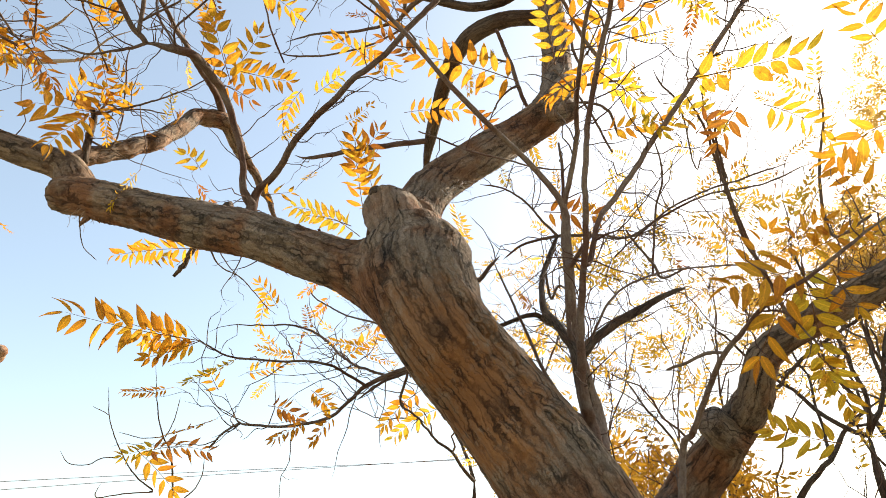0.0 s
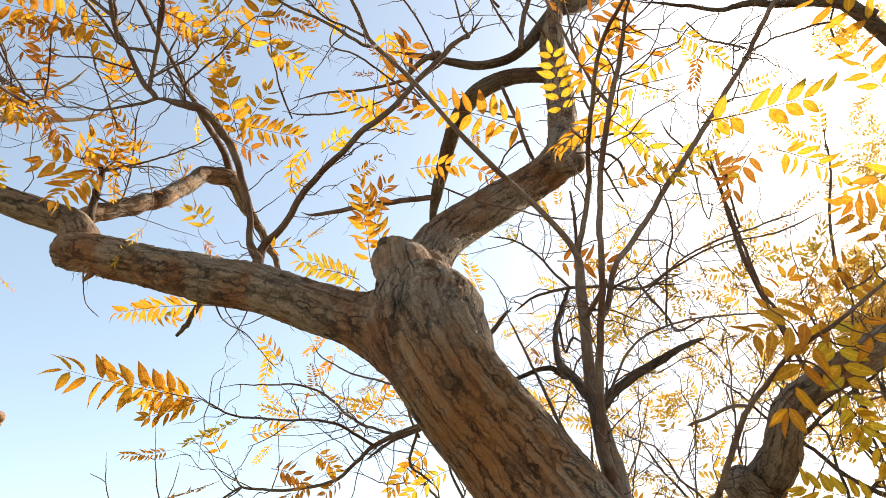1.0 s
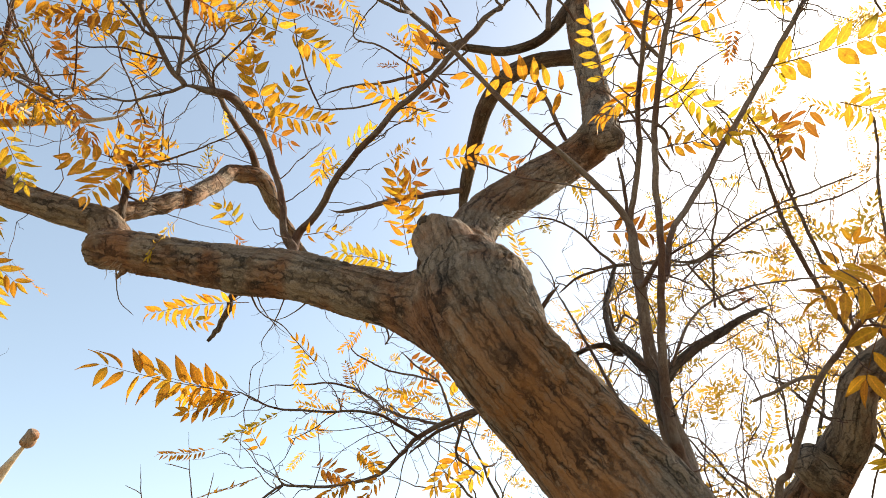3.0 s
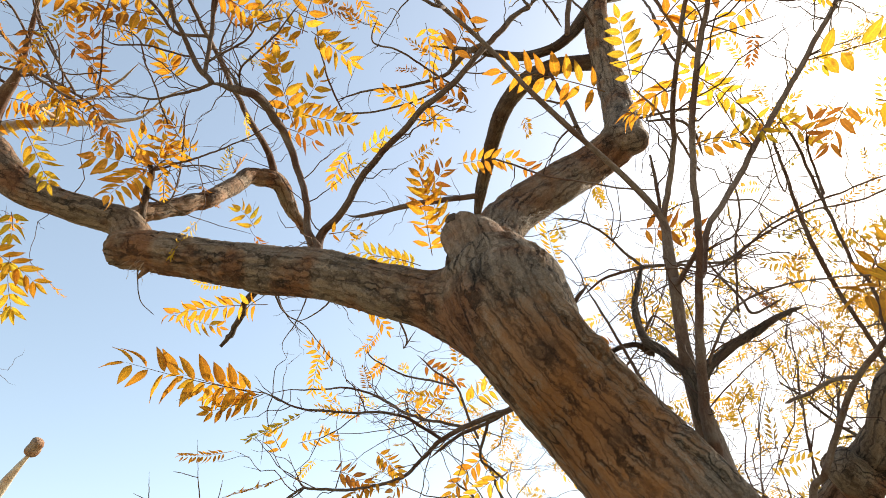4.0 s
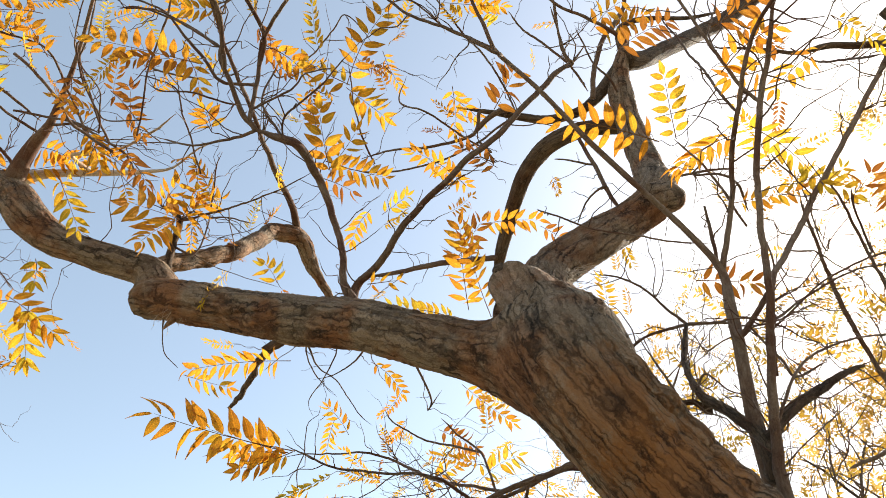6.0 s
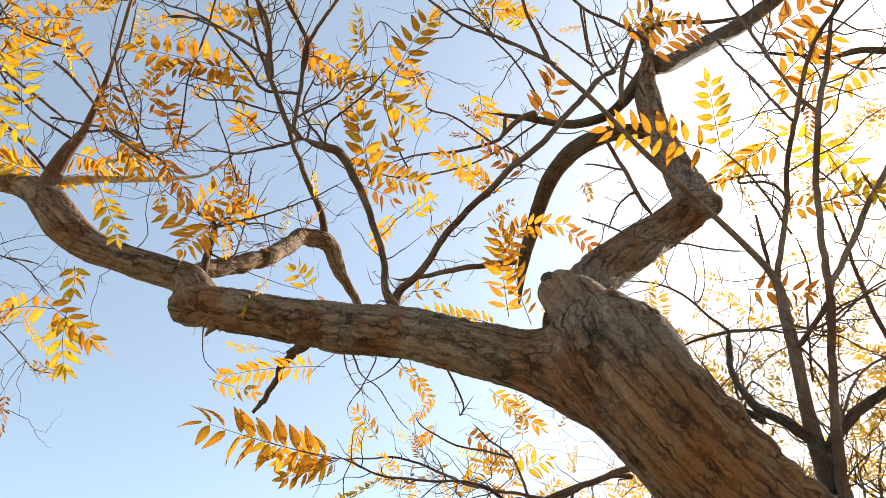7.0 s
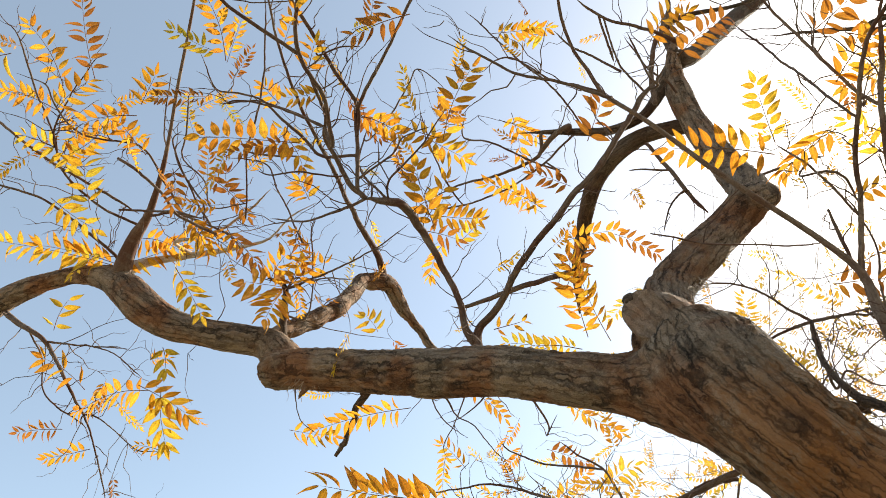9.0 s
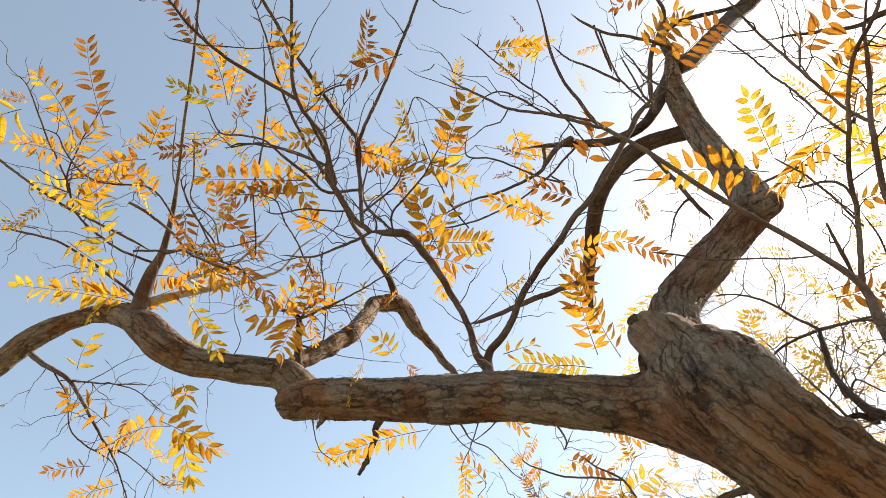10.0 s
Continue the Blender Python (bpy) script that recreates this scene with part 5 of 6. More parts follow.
frond(tree, (-0.391, 2.404, 3.097), (-0.283, 2.305, 3.218), 0.078, pairs=5, mat=LEAF_RUST)
frond(tree, (-0.375, 2.38, 2.818), (-0.548, 2.35, 2.846), 0.055, pairs=6, mat=LEAF_YELLOW)
frond(tree, (0.236, 1.621, 2.914), (-0.033, 1.573, 2.96), 0.084, pairs=5, dry=0.0, spread=74)
frond(tree, (0.412, 1.872, 3.212), (0.363, 1.711, 3.322), 0.072, pairs=5, mat=LEAF_YELLOW, dry=0.0, broad=True, spread=68)
frond(tree, (0.604, 1.834, 3.187), (0.418, 1.898, 3.105), 0.086, pairs=7, dry=0.25, spread=48)
frond(tree, (0.476, 1.555, 2.893), (0.657, 1.659, 2.778), 0.068, pairs=5, mat=LEAF_YELLOW, dry=0.05)
frond(tree, (0.741, 1.742, 2.837), (0.784, 1.716, 2.869), 0.058, pairs=3, mat=LEAF_YELLOW)
frond(tree, (0.785, 1.679, 2.758), (0.81, 1.659, 2.783), 0.074, pairs=2, dry=0.8, mat=LEAF_RUST)
frond(tree, (0.613, 1.301, 2.642), (0.862, 1.223, 2.656), 0.073, pairs=5, mat=LEAF_YELLOW, dry=0.0, spread=60, broad=True)
frond(tree, (0.63, 1.297, 2.649), (0.644, 1.305, 2.637), 0.048, pairs=1, mat=LEAF_YELLOW, dry=0.0)
frond(tree, (0.651, 1.364, 2.994), (0.516, 1.421, 2.902), 0.058, pairs=4)
frond(tree, (0.972, 1.6, 2.808), (1.141, 1.638, 2.75), 0.081, pairs=4, mat=LEAF_YELLOW)
frond(tree, (0.895, 1.604, 2.802), (0.843, 1.658, 2.716), 0.078, pairs=3, dry=0.8, mat=LEAF_RUST)
frond(tree, (0.426, 1.33, 3.045), (0.498, 1.356, 3.004), 0.064, pairs=3, dry=0.5, mat=LEAF_RUST)
frond(tree, (0.829, 1.988, 3.13), (1.019, 2.023, 3.075), 0.076, pairs=4, mat=LEAF_YELLOW)
frond(tree, (0.569, 1.963, 2.98), (0.794, 1.943, 3.013), 0.069, pairs=6, spread=50)
frond(tree, (0.614, 1.746, 2.95), (0.541, 1.685, 3.045), 0.067, pairs=4, mat=LEAF_YELLOW)
frond(tree, (1.091, 1.824, 2.362), (0.869, 1.802, 2.3), 0.116, pairs=4, dry=0.1)
frond(tree, (1.03, 1.812, 2.285), (0.955, 1.911, 2.129), 0.116, pairs=3, dry=0.1)
frond(tree, (1.108, 1.858, 2.401), (1.2, 2.031, 2.128), 0.088, pairs=7, mat=LEAF_YELLOW, dry=0.0, broad=True, spread=70)
frond(tree, (1.177, 2.014, 2.154), (1.277, 2.096, 2.025), 0.085, pairs=5, mat=LEAF_YELLOW)
frond(tree, (1.044, 1.841, 2.428), (1.163, 1.792, 2.506), 0.068, pairs=5)
frond(tree, (1.129, 1.842, 2.427), (1.282, 1.807, 2.484), 0.078, pairs=5)
frond(tree, (1.038, 2.048, 2.474), (1.095, 1.989, 2.569), 0.082, pairs=4)
frond(tree, (1.151, 1.779, 2.339), (1.223, 1.831, 2.257), 0.097, pairs=3)
frond(tree, (1.211, 2.063, 1.889), (1.018, 2.04, 1.924), 0.084, pairs=4, mat=LEAF_YELLOW)
frond(tree, (1.661, 1.801, 3.62), (1.442, 1.752, 3.696), 0.132, pairs=4, dry=0.4)
frond(tree, (1.699, 1.943, 3.396), (1.572, 1.847, 3.546), 0.110, pairs=4)
frond(tree, (1.561, 2.08, 2.802), (1.424, 2.025, 2.889), 0.102, pairs=4)
frond(tree, (1.336, 1.635, 2.756), (1.216, 1.679, 2.685), 0.102, pairs=4)
frond(tree, (0.33, 1.882, 2.595), (0.475, 1.883, 2.585), 0.073, pairs=3, dry=0.4, mat=LEAF_RUST)
frond(tree, (-0.375, 2.65, 2.914), (-0.626, 2.542, 2.989), 0.075, pairs=6, mat=LEAF_YELLOW)
frond(tree, (-0.691, 2.167, 2.834), (-0.595, 2.162, 2.842), 0.055, pairs=3)
frond(tree, (-2.26, 1.628, 4.167), (-2.246, 1.391, 4.438), 0.087, pairs=6, mat=LEAF_RUST, dry=0.3)
frond(tree, (-2.405, 1.623, 4.157), (-2.496, 1.442, 4.354), 0.087, pairs=5, dry=0.2)
frond(tree, (-2.425, 1.662, 4.035), (-2.608, 1.58, 4.109), 0.085, pairs=5, dry=0.2)
frond(tree, (-2.425, 1.662, 4.035), (-2.282, 1.612, 4.108), 0.085, pairs=4)
frond(tree, (-2.057, 1.712, 3.941), (-2.298, 1.698, 3.932), 0.093, pairs=6)
frond(tree, (-2.076, 1.737, 4.062), (-2, 1.673, 4.143), 0.087, pairs=3)
frond(tree, (-1.498, 1.419, 3.724), (-1.529, 1.26, 3.902), 0.072, pairs=4, dry=0.2)
frond(tree, (-0.768, 1.218, 3.422), (-0.937, 1.23, 3.39), 0.068, pairs=5, dry=0.5, mat=LEAF_RUST)
frond(tree, (-1.159, 1.386, 3.494), (-1.124, 1.336, 3.555), 0.066, pairs=4)
frond(tree, (-1.108, 1.156, 3.381), (-1.11, 1.08, 3.467), 0.077, pairs=4)
frond(tree, (-2.515, 2.459, 3.803), (-2.864, 2.337, 3.906), 0.110, pairs=7)
frond(tree, (-2.509, 2.456, 3.807), (-2.178, 2.406, 3.822), 0.098, pairs=7)
frond(tree, (-2.555, 2.452, 3.807), (-3.045, 2.294, 3.936), 0.115, pairs=6, mat=LEAF_YELLOW)
frond(tree, (-2.502, 2.127, 3.878), (-2.475, 1.931, 4.104), 0.114, pairs=5, mat=LEAF_YELLOW)
frond(tree, (-2.506, 2.012, 4.038), (-2.727, 1.857, 4.162), 0.098, pairs=5, mat=LEAF_YELLOW)
frond(tree, (-2.741, 2.117, 4.017), (-2.574, 2.239, 3.895), 0.101, pairs=5, mat=LEAF_YELLOW)
frond(tree, (-2.561, 1.94, 4.085), (-2.34, 1.841, 4.068), 0.087, pairs=5)
frond(tree, (-2.349, 1.31, 3.912), (-2.484, 1.309, 3.899), 0.132, pairs=2, mat=LEAF_YELLOW)
frond(tree, (-2.019, 2.188, 3.707), (-1.814, 2.201, 3.562), 0.084, pairs=6)
frond(tree, (-1.804, 2.168, 3.6), (-1.668, 2.2, 3.426), 0.081, pairs=5, mat=LEAF_RUST)
frond(tree, (-1.762, 2.064, 3.722), (-1.759, 2.005, 3.79), 0.087, pairs=3, dry=0.5, mat=LEAF_RUST)
frond(tree, (0.346, 1.376, 2.902), (0.482, 1.312, 2.989), 0.073, pairs=4, dry=0.3)
frond(tree, (0.4, 1.409, 3.173), (0.555, 1.354, 3.252), 0.081, pairs=5, dry=0.3, mat=LEAF_RUST)
frond(tree, (0.455, 1.379, 2.909), (0.375, 1.386, 2.894), 0.070, pairs=3)
frond(tree, (0.434, 2.195, 4.256), (0.697, 2.181, 4.451), 0.123, pairs=6, dry=0.5, mat=LEAF_RUST)
frond(tree, (0.31, 2.127, 4.321), (0.514, 2.091, 4.534), 0.112, pairs=6, dry=0.3)
frond(tree, (-0.22, 1.842, 3.376), (-0.155, 1.768, 3.467), 0.098, pairs=6, dry=0.5, mat=LEAF_RUST)
frond(tree, (-0.135, 2.878, 4.18), (-0.313, 2.804, 4.246), 0.097, pairs=6, mat=LEAF_RUST)
frond(tree, (-0.316, 2.933, 4.098), (-0.578, 2.801, 4.221), 0.097, pairs=7)
frond(tree, (-0.378, 2.679, 4.684), (-0.371, 2.84, 4.502), 0.102, pairs=6, dry=0.3)
frond(tree, (-0.235, 3.228, 4.075), (0.077, 3.236, 4.098), 0.102, pairs=6, dry=0.2)
frond(tree, (-0.409, 2.355, 5.05), (-0.103, 2.385, 5.047), 0.088, pairs=7)
frond(tree, (-1.155, 2.956, 3.006), (-1.579, 2.965, 2.981), 0.089, pairs=8, dry=0.2)
frond(tree, (-0.953, 4.031, 3.634), (-0.776, 4.156, 3.494), 0.088, pairs=6)
frond(tree, (-0.523, 4.237, 3.254), (-0.312, 4.314, 3.171), 0.093, pairs=7, mat=LEAF_RUST)
frond(tree, (-0.369, 3.879, 3.371), (-0.103, 4.021, 3.215), 0.088, pairs=7)
frond(tree, (-0.285, 4.058, 2.855), (-0.088, 3.982, 2.952), 0.103, pairs=7, mat=LEAF_YELLOW)
frond(tree, (-1.137, 3.982, 3.221), (-1.194, 4.112, 3.066), 0.075, pairs=6, dry=0.4)
frond(tree, (-0.953, 3.537, 4.523), (-1.073, 3.657, 4.379), 0.107, pairs=6)
frond(tree, (-0.878, 3.565, 4.494), (-0.722, 3.496, 4.58), 0.099, pairs=4, mat=LEAF_YELLOW)
frond(tree, (-0.545, 3.128, 4.557), (-0.335, 3.228, 4.447), 0.093, pairs=6)
frond(tree, (-0.391, 2.879, 4.855), (-0.217, 2.978, 4.745), 0.086, pairs=6)
frond(tree, (-0.81, 2.679, 5.075), (-0.709, 2.821, 4.911), 0.071, pairs=6, dry=0.5)
frond(tree, (-0.056, 2.557, 5.246), (-0.162, 2.541, 5.26), 0.107, pairs=6, mat=LEAF_YELLOW)
frond(tree, (0.506, 2.548, 4.969), (0.746, 2.491, 5.045), 0.109, pairs=7, dry=0.2)
frond(tree, (0.177, 3.579, 4.361), (0.396, 3.684, 4.246), 0.105, pairs=6, mat=LEAF_RUST)
frond(tree, (-1.324, 3.05, 3.538), (-1.35, 2.914, 3.543), 0.101, pairs=4, mat=LEAF_YELLOW)
frond(tree, (-1.386, 2.076, 3.601), (-1.408, 2.029, 3.655), 0.086, pairs=4)
frond(tree, (-1.524, 2.558, 3.646), (-1.56, 2.383, 3.697), 0.071, pairs=6)
frond(tree, (-1.755, 1.894, 3.647), (-1.645, 2.002, 3.524), 0.069, pairs=5, mat=LEAF_RUST)
frond(tree, (-1.913, 1.843, 3.7), (-1.94, 1.932, 3.596), 0.069, pairs=5, mat=LEAF_RUST)
frond(tree, (-2.066, 1.851, 3.84), (-2.156, 1.74, 3.967), 0.081, pairs=5)
frond(tree, (-1.966, 2.119, 3.683), (-1.921, 2.217, 3.57), 0.084, pairs=6)
frond(tree, (-2.357, 2.351, 3.858), (-2.197, 2.41, 3.795), 0.092, pairs=6)
frond(tree, (-1.04, 1.632, 3.518), (-0.92, 1.69, 3.455), 0.069, pairs=6)
frond(tree, (-1.385, 1.675, 3.763), (-1.427, 1.631, 3.814), 0.075, pairs=4)
frond(tree, (-0.608, 3.979, 2.774), (-0.369, 3.89, 2.916), 0.075, pairs=6)
frond(tree, (-1.013, 3.812, 3.034), (-1.113, 3.739, 3.15), 0.081, pairs=5, dry=0.4)
frond(tree, (-0.847, 3.22, 2.288), (-0.716, 3.249, 2.243), 0.079, pairs=6, dry=0.4, mat=LEAF_RUST)
frond(tree, (-0.636, 3.18, 2.353), (-0.558, 3.223, 2.286), 0.068, pairs=6, dry=0.2)
frond(tree, (-1.28, 4.226, 2.751), (-1.101, 4.209, 2.78), 0.078, pairs=5)
frond(tree, (-0.971, 2.844, 2.264), (-0.998, 2.813, 2.314), 0.061, pairs=2, dry=0.3)
frond(tree, (-0.124, 3.688, 2.489), (-0.309, 3.785, 2.335), 0.092, pairs=7)
frond(tree, (-0.004, 3.534, 2.36), (-0.236, 3.609, 2.239), 0.087, pairs=7, mat=LEAF_YELLOW)
frond(tree, (-2.21, 4.137, 3.634), (-1.938, 4.181, 3.567), 0.109, pairs=5)
frond(tree, (-1.477, 3.287, 2.097), (-1.314, 3.368, 1.939), 0.109, pairs=4, dry=0.2)
frond(tree, (-1.436, 3.294, 2.084), (-1.151, 3.294, 2.084), 0.081, pairs=4, dry=0.7, mat=LEAF_RUST)


# ---- finer twigs and leaves of the old tree ----
def wander(start, way, length, r0, rng, bend=0.38, bits=5):
    """A crooked twig: points with radius."""
    p, d = Vector(start), Vector(way).normalized()
    way0 = d.copy()
    zig = d.cross(Vector((rng.uniform(-1, 1), rng.uniform(-1, 1), rng.uniform(-1, 1)))).normalized()
    pts = [(*p, r0)]
    for i in range(bits):
        zig = -zig
        d = (way0 * 0.55 + d * 0.45 + zig * bend * rng.uniform(0.3, 1.3) + Vector((rng.uniform(-bend, bend), rng.uniform(-bend, bend), rng.uniform(-bend, bend) + 0.05)) * 0.75).normalized()
        p = p + d * (length / bits)
        pts.append((*p, r0 * (1 - 0.6 * (i + 1) / bits)))
    return pts, p, d


def small_leaf(base, way, rng, length=0.2, blade=0.06):
    d = Vector(way).normalized()
    d = (d + Vector((rng.uniform(-0.8, 0.8), rng.uniform(-0.8, 0.8), rng.uniform(-0.9, 0.35)))).normalized()
    tip = Vector(base) + d * length * rng.uniform(0.7, 1.2)
    facing = Vector((rng.uniform(-0.9, 0.9), -0.7 + rng.uniform(-0.8, 0.8), -0.8 + rng.uniform(-0.6, 0.6)))
    return frond_plan(base, tip, blade * rng.uniform(0.8, 1.2), rng.choice((5, 6, 7, 8)), facing, 60, 0.3, -0.02, rng)


def joined_tubes(name, lists, material, sides, step=0.12, kink=0.02):
    V, Q, T, L, n = [], [], [], [], 0
    for k, pts in enumerate(lists):
        v, q, t, fl = tube_data(pts, sides if pts[0][3] < 0.02 else 10, step, seed=k, kink=kink)
        V.append(v)
        Q.append(q + n)
        T.append(t + n)
        L.append(fl)
        n += len(v)
    return tube_mesh(name, (np.concatenate(V), np.concatenate(Q), np.concatenate(T), np.concatenate(L)), material)


rng = random.Random(41)
twig_no, leaf_no = 0, 0
for name, S in list(BRANCHES):
    rmax = S[:, 3].max()
    if rmax > 0.03 or len(S) < 4:
        continue
    length = 0.05 * len(S)
    for q in range(max(1, int(length * TWIG_DENSITY))):
        i = rng.randrange(1, len(S) - 1)
        p, r = S[i, :3], S[i, 3]
        along = Vector(S[i + 1, :3] - S[i - 1, :3]).normalized()
        side = Vector((rng.uniform(-1, 1), rng.uniform(-1, 1), rng.uniform(-0.7, 1))).cross(along)
        way = along * rng.uniform(0.2, 1.0) + side.normalized()
        pts, end, d = wander(p, way, rng.uniform(0.12, 0.45), min(0.0026, r * 0.6), rng)
        if twig_no < 290:
            limb("twig", tree, BARK_TWIG, pts, sides=5, step=1.0, kink=0.01, keep=False)
            twig_no += 1
            for f in range(rng.choice((0, 1, 1, 2))):
                b = pts[rng.choice((2, 3, 4, 5))][:3]
                sp, e2, d2 = wander(b, Vector(d) + Vector((rng.uniform(-1, 1), rng.uniform(-1, 1), rng.uniform(-1, 1))), rng.uniform(0.06, 0.18), 0.0014, rng, 0.5, 4)
                limb("twiglet", tree, BARK_TWIG, sp, sides=4, step=1.0, keep=False)
        if rng.random() < LEAF_CHANCE * (0.25 if p[0] > 0.0 else 1.0) and leaf_no < 240:
            leaf_no += 1
            c, pl = small_leaf(end, d, rng, 0.19, 0.045)
            hang("leaf", fronds_mesh("leaf", [(c, pl, 0.0009)], rng.choice((LEAF, LEAF, LEAF_RUST, LEAF_YELLOW)), RACHIS), tree)


# frayed dry bark fibres under the bent limb
frays = []
for q in range(70):
    a = Vector((-0.018, 2.111, 2.792)).lerp(Vector((0.094, 2.173, 2.893)), rng.random()) + Vector((rng.uniform(-0.02, 0.02), rng.uniform(-0.02, 0.02), rng.uniform(-0.02, 0.02)))
    pts, end, d = wander(a, (rng.uniform(-0.4, 0.7), -0.5, rng.uniform(-1.0, -0.2)), rng.uniform(0.03, 0.08), 0.0011, rng, 0.25, 3)
    frays.append(pts)
for q in range(46):
    a = Vector((-1.43, 2.395, 2.915)).lerp(Vector((-1.55, 2.43, 2.935)), rng.random()) + Vector((rng.uniform(-0.015, 0.015), rng.uniform(-0.03, 0.03), 0.0))
    pts, end, d = wander(a, (rng.uniform(-0.7, 0.5), rng.uniform(-0.2, 0.4), rng.uniform(-1.2, -0.4)), rng.uniform(0.03, 0.1), 0.0016, rng, 0.35, 4)
    frays.append(pts)
tagged(hang("frayed_bark", joined_tubes("frayed_bark", frays, BARK_DEAD, 4, 1.0, 0.0), tree, "frayed straw-coloured bark fibres"), kind="stuff")

# the finest twigs, past counting
hair = []
for name, S in list(BRANCHES):
    if S[:, 3].max() > 0.03 or len(S) < 4:
        continue
    for q in range(int(0.05 * len(S) * 9)):
        i = rng.randrange(1, len(S) - 1)
        along = Vector(S[i + 1, :3] - S[i - 1, :3]).normalized()
        side = Vector((rng.uniform(-1, 1), rng.uniform(-1, 1), rng.uniform(-0.7, 1))).cross(along).normalized()
        pts, end, d = wander(S[i, :3], along * rng.uniform(0, 0.8) + side, rng.uniform(0.05, 0.28), min(0.0024, S[i, 3] * 0.6), rng, 0.42, 5)
        hair.append(pts)
tagged(hang("fine_twig", joined_tubes("fine_twig", hair, BARK_TWIG, 4, 1.0, 0.0), tree, "fine bare twigs"), kind="stuff")


# ---- trees behind ----
def grow(start, way, length, r, depth, rng, woods, tips, droop=0.0):
    """Recursive limbs; woods gathers point lists, tips the ends of the last twigs."""
    pts, end, d = wander(start, way, length, r, rng, 0.22 if depth > 2 else 0.4, 5)
    woods.append(pts)
    if depth == 0:
        tips.append((end, d))
        tips.append((Vector(pts[3][:3]), d))
        return
    for i in range(rng.choice((2, 3, 3)) + (depth > 2)):
        k = rng.choice((2, 3, 4, 5, 5))
        b = pts[k]
        side = Vector((rng.uniform(-1, 1), rng.uniform(-1, 1), rng.uniform(-0.45, 0.8)))
        grow(b[:3], Vector(d) * 0.7 + side, length * rng.uniform(0.5, 0.75), max(0.0022, b[3] * 0.75), depth - 1, rng, woods, tips)


def back_tree(base, height, r, seed, label, leaf_share, blade, mat, group, lean=(0, 0), depth=4, leaf_len=0.27):
    rng = random.Random(seed)
    t = tagged(new("background_tree"), label, "tree", group)
    t.location = base
    woods, tips = [], []
    grow(base, (lean[0], lean[1], 1), height, r, depth, rng, woods, tips)
    hang("trunk", tube_mesh("trunk", tube_data(woods[0], 14, 0.06, lump=0.06, seed=seed), BARK_MID), t)
    big = [w for w in woods[1:] if w[0][3] > 0.012]
    for w in big[:40]:
        hang("branch", tube_mesh("branch", tube_data(w, 9, 0.08, lump=0.05, seed=seed, kink=0.02), BARK_MID), t)
    fine = [w for w in woods[1:] if w[0][3] <= 0.012] + big[40:]
    tagged(hang("twig", joined_tubes("twig", fine, BARK_TWIG, 4), t), kind="stuff")
    leaves = []
    for end, d in tips:
        if rng.random() < leaf_share:
            c, pl = small_leaf(end, d, rng, leaf_len, blade)
            leaves.append((c, pl, 0.0012))
    tagged(hang("crown", fronds_mesh("crown", leaves, mat, BARK_TWIG, COARSE), t, "sparse crown of yellow pinnate leaves"), kind="stuff")
    return t


HALF_BARE = "slender half-bare tree with sparse yellow leaves behind the old tree"
back_tree((2.3, 6.3, 0), 3.0, 0.075, 5, HALF_BARE, 0.45, 0.07, LEAF_BACK, "trees behind", (0.05, 0.0))
back_tree((3.6, 5.2, 0), 2.6, 0.07, 8, HALF_BARE, 0.41, 0.066, LEAF_BACK, "trees behind", (-0.1, 0.0))
back_tree((0.7, 7.6, 0), 2.6, 0.07, 12, HALF_BARE, 0.38, 0.07, LEAF_BACK, "trees behind", (0.0, 0.0))
back_tree((4.8, 7.2, 0), 3.4, 0.09, 15, HALF_BARE, 0.52, 0.075, LEAF_BACK, "trees behind", (-0.08, 0.0))
back_tree((2.9, 8.6, 0), 1.5, 0.07, 18, "low yellow-leaved tree behind the old tree", 0.8, 0.08, LEAF_BACK, "trees behind", (0.0, 0.0))
back_tree((1.7, 5.6, 0), 1.35, 0.04, 25, "low sapling with bright yellow leaves behind the old tree", 0.75, 0.07, LEAF_BACK, "trees behind", (0.1, 0.1))
back_tree((1.9, 4.7, 0), 2.3, 0.035, 41, HALF_BARE, 0.38, 0.06, LEAF_BACK, "trees behind", (0.12, 0.0))
back_tree((3.0, 4.2, 0), 2.3, 0.035, 43, HALF_BARE, 0.30, 0.06, LEAF_BACK, "trees behind", (-0.05, 0.05))
back_tree((1.3, 6.2, 0), 3.1, 0.04, 57, HALF_BARE, 0.38, 0.065, LEAF_BACK, "trees behind", (-0.34, 0.05))
back_tree((1.25, 4.3, 0), 1.1, 0.03, 61, "low sapling with bright yellow leaves behind the old tree", 0.9, 0.085, LEAF_BACK, "trees behind", (0.05, 0.05))
back_tree((1.75, 3.9, 0), 1.15, 0.03, 63, "low sapling with bright yellow leaves behind the old tree", 0.8, 0.085, LEAF_BACK, "trees behind", (-0.05, 0.0))
back_tree((2.3, 4.7, 0), 2.3, 0.04, 71, HALF_BARE, 0.34, 0.065, LEAF_BACK, "trees behind", (-0.1, -0.05))
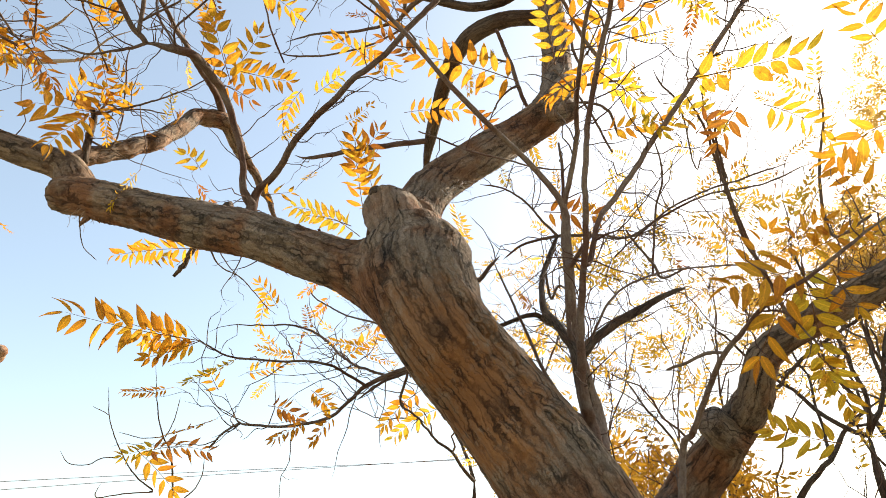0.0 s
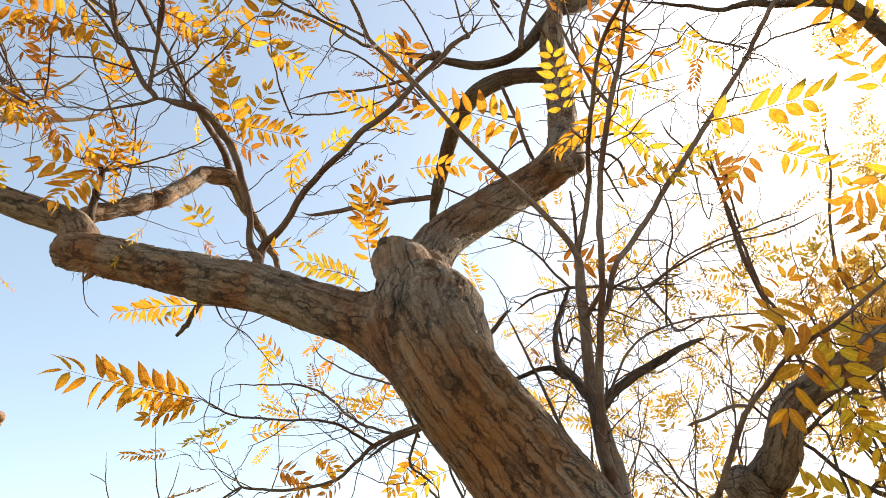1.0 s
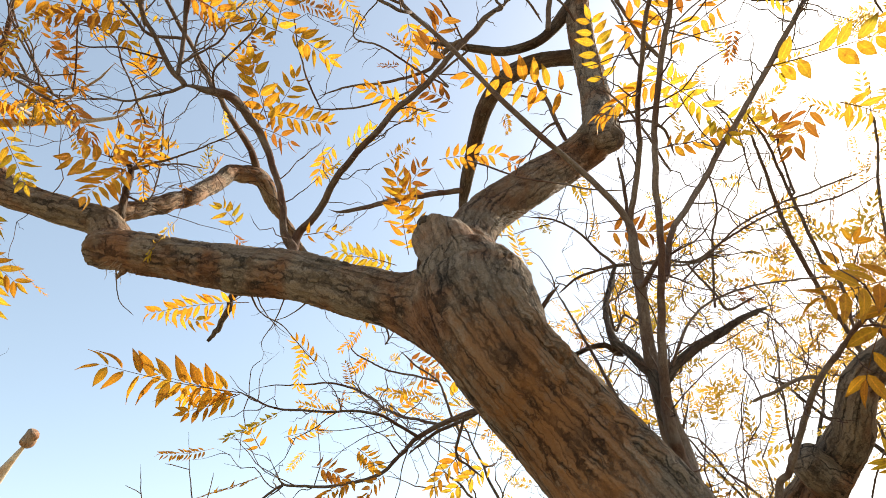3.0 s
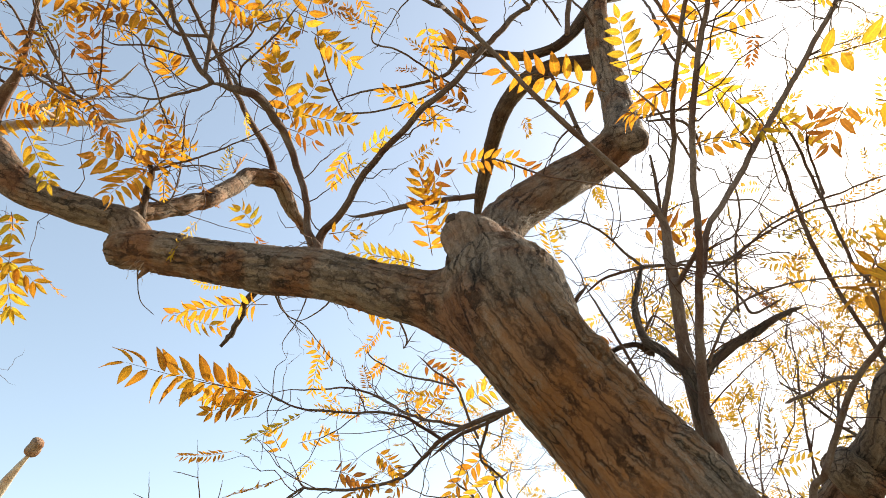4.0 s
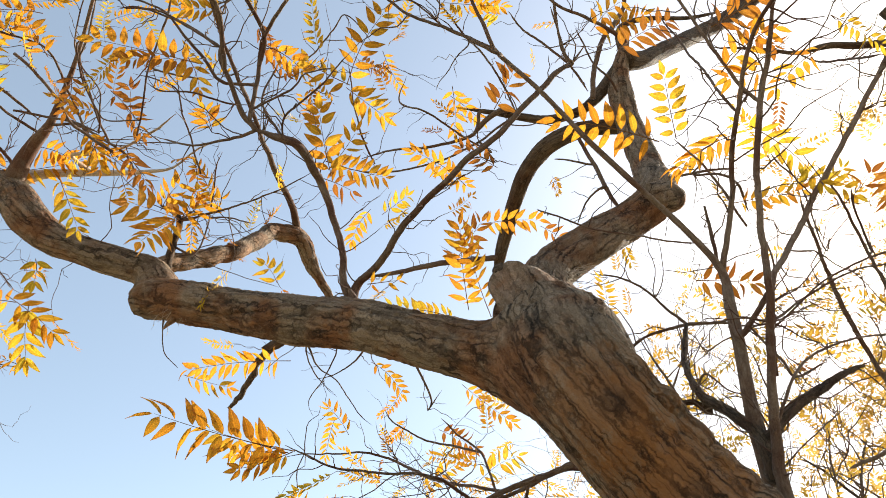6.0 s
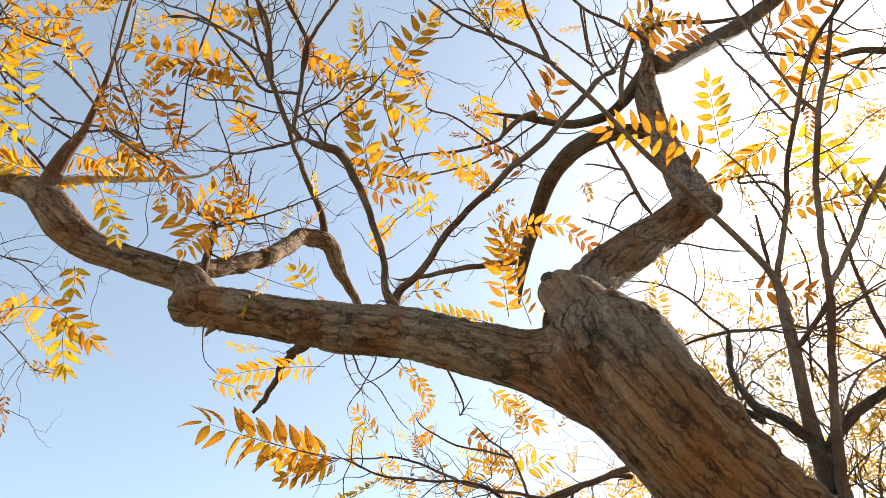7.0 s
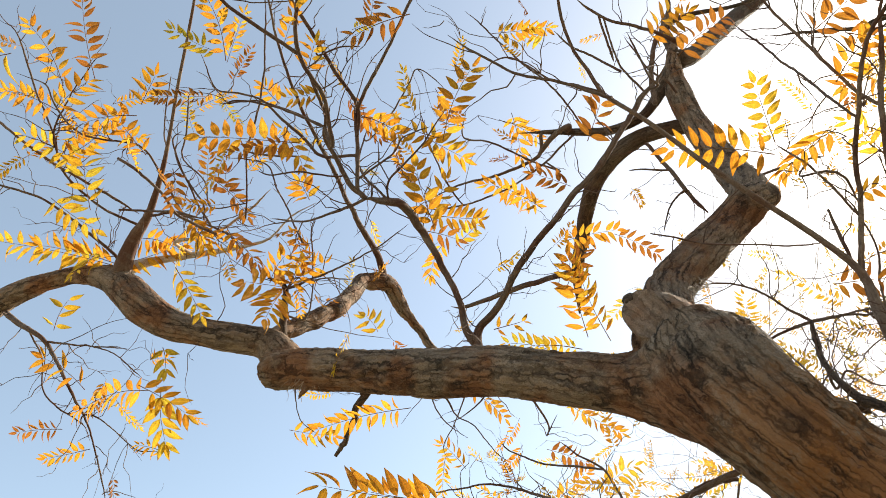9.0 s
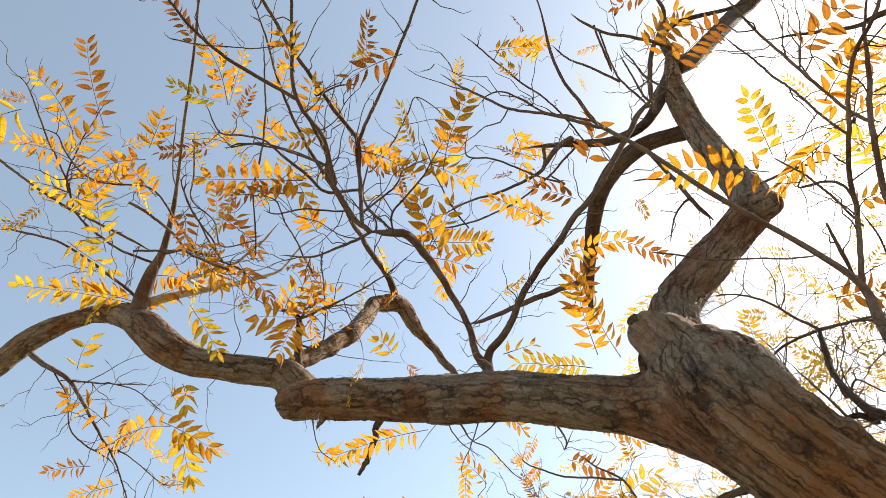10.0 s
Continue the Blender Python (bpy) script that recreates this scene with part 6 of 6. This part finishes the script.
# a thin bare sapling far to the side
sapling = tagged(new("background_tree"), "thin bare sapling with forked grey twigs", "tree", "trees behind")
sapling.location = (-2.9, 6.9, 0.0)
limb("branch", sapling, BARK_MID, [(-2.9, 6.9, -0.05, 0.0200), (-2.92, 6.95, 1.2, 0.0160), (-2.9, 6.95, 2.2, 0.0120), (-2.71, 7.047, 2.207, 0.0106), (-2.682, 6.869, 2.556, 0.0094), (-2.71, 6.78, 2.73, 0.0082), (-2.777, 6.717, 2.855, 0.0071), (-2.833, 6.59, 3.105, 0.0059), (-2.844, 6.374, 3.529, 0.0042)], keep=False)
limb("branch", sapling, BARK_MID, [(-2.9, 6.95, 2.35, 0.0100), (-2.878, 6.966, 2.366, 0.0082), (-3.046, 6.9, 2.496, 0.0071), (-3.186, 6.798, 2.696, 0.0063), (-3.303, 6.646, 2.995, 0.0052), (-3.309, 6.501, 3.279, 0.0035)], keep=False)
limb("twig", sapling, BARK_TWIG, [(-2.754, 6.727, 2.835, 0.0054), (-2.665, 6.653, 2.98, 0.0047), (-2.598, 6.544, 3.194, 0.0035)], keep=False)
limb("twig", sapling, BARK_TWIG, [(-3.191, 6.813, 2.666, 0.0056), (-3.382, 6.824, 2.646, 0.0052), (-3.521, 6.849, 2.596, 0.0047), (-3.706, 6.844, 2.606, 0.0042), (-3.796, 6.788, 2.715, 0.0033)], keep=False)
limb("twig", sapling, BARK_TWIG, [(-3.314, 6.628, 3.03, 0.0042), (-3.382, 6.608, 3.07, 0.0038), (-3.471, 6.59, 3.105, 0.0031)], keep=False)
limb("twig", sapling, BARK_TWIG, [(-2.833, 6.534, 3.214, 0.0042), (-2.99, 6.513, 3.254, 0.0038), (-3.079, 6.503, 3.274, 0.0031)], keep=False)
limb("twig", sapling, BARK_TWIG, [(-2.71, 7.047, 2.207, 0.0071), (-2.486, 6.971, 2.356, 0.0061), (-2.385, 6.895, 2.506, 0.0052), (-2.363, 6.818, 2.656, 0.0038)], keep=False)
limb("twig", sapling, BARK_TWIG, [(-2.906, 6.976, 2.346, 0.0071), (-3.158, 6.981, 2.336, 0.0061), (-3.437, 6.996, 2.306, 0.0052), (-3.393, 6.935, 2.426, 0.0038)], keep=False)
limb("twig", sapling, BARK_TWIG, [(-2.777, 6.727, 2.835, 0.0047), (-2.99, 6.73, 2.83, 0.0042), (-3.214, 6.704, 2.88, 0.0033)], keep=False)

# a pale lopped limb of a tree farther off, and overhead wires
lopped = tagged(new("lopped_tree"), "pale sunlit lopped branch of a tree farther off", "tree")
lopped.location = (-10.16, 12.58, 0.00)
limb("branch", lopped, BARK_DEAD, [(-10.16, 12.58, -0.05, 0.16), (-10.06, 12.58, 1.2, 0.13), (-9.56, 12.58, 3.86, 0.105), (-8.91, 12.17, 4.53, 0.100), (-8.48, 11.91, 4.96, 0.095), (-8.18, 11.75, 5.23, 0.089)], sides=14, keep=False)
limb("stub", lopped, CUT, [(-8.20, 11.76, 5.21, 0.100), (-8.17, 11.74, 5.24, 0.122), (-8.13, 11.71, 5.29, 0.128), (-8.09, 11.68, 5.33, 0.112), (-8.05, 11.66, 5.37, 0.116), (-8.01, 11.64, 5.41, 0.085)], sides=18, step=0.02, lump=0.22, rough=0.008, blunt=True, keep=False)
for wire in ([(-65.35, 63.56, 8.92, 0.026), (-29.72, 62.75, 10.51, 0.026), (5.90, 61.99, 12.01, 0.026), (46.62, 60.95, 14.05, 0.026)], [(-65.35, 64.18, 7.70, 0.026), (-29.72, 62.98, 10.06, 0.026), (5.90, 61.92, 12.14, 0.026), (46.62, 60.72, 14.50, 0.026)]):
    w = new("overhead_wire", tube_mesh("overhead_wire", tube_data(wire, 5, 3.0), BARK_TWIG))
    tagged(w, "thin dark overhead wire far behind the trees", "wire", "overhead wires", kind="structure")

back_tree((10.6, 11.5, 0), 5.6, 0.2, 21, "dense golden autumn tree standing farther off", 1.0, 0.17, LEAF_FAR, "far trees", (0.0, 0.0), 6, 0.5)
back_tree((14.5, 10.0, 0), 5.4, 0.2, 22, "dense golden autumn tree standing farther off", 1.0, 0.17, LEAF_FAR, "far trees", (0.0, 0.0), 6, 0.5)
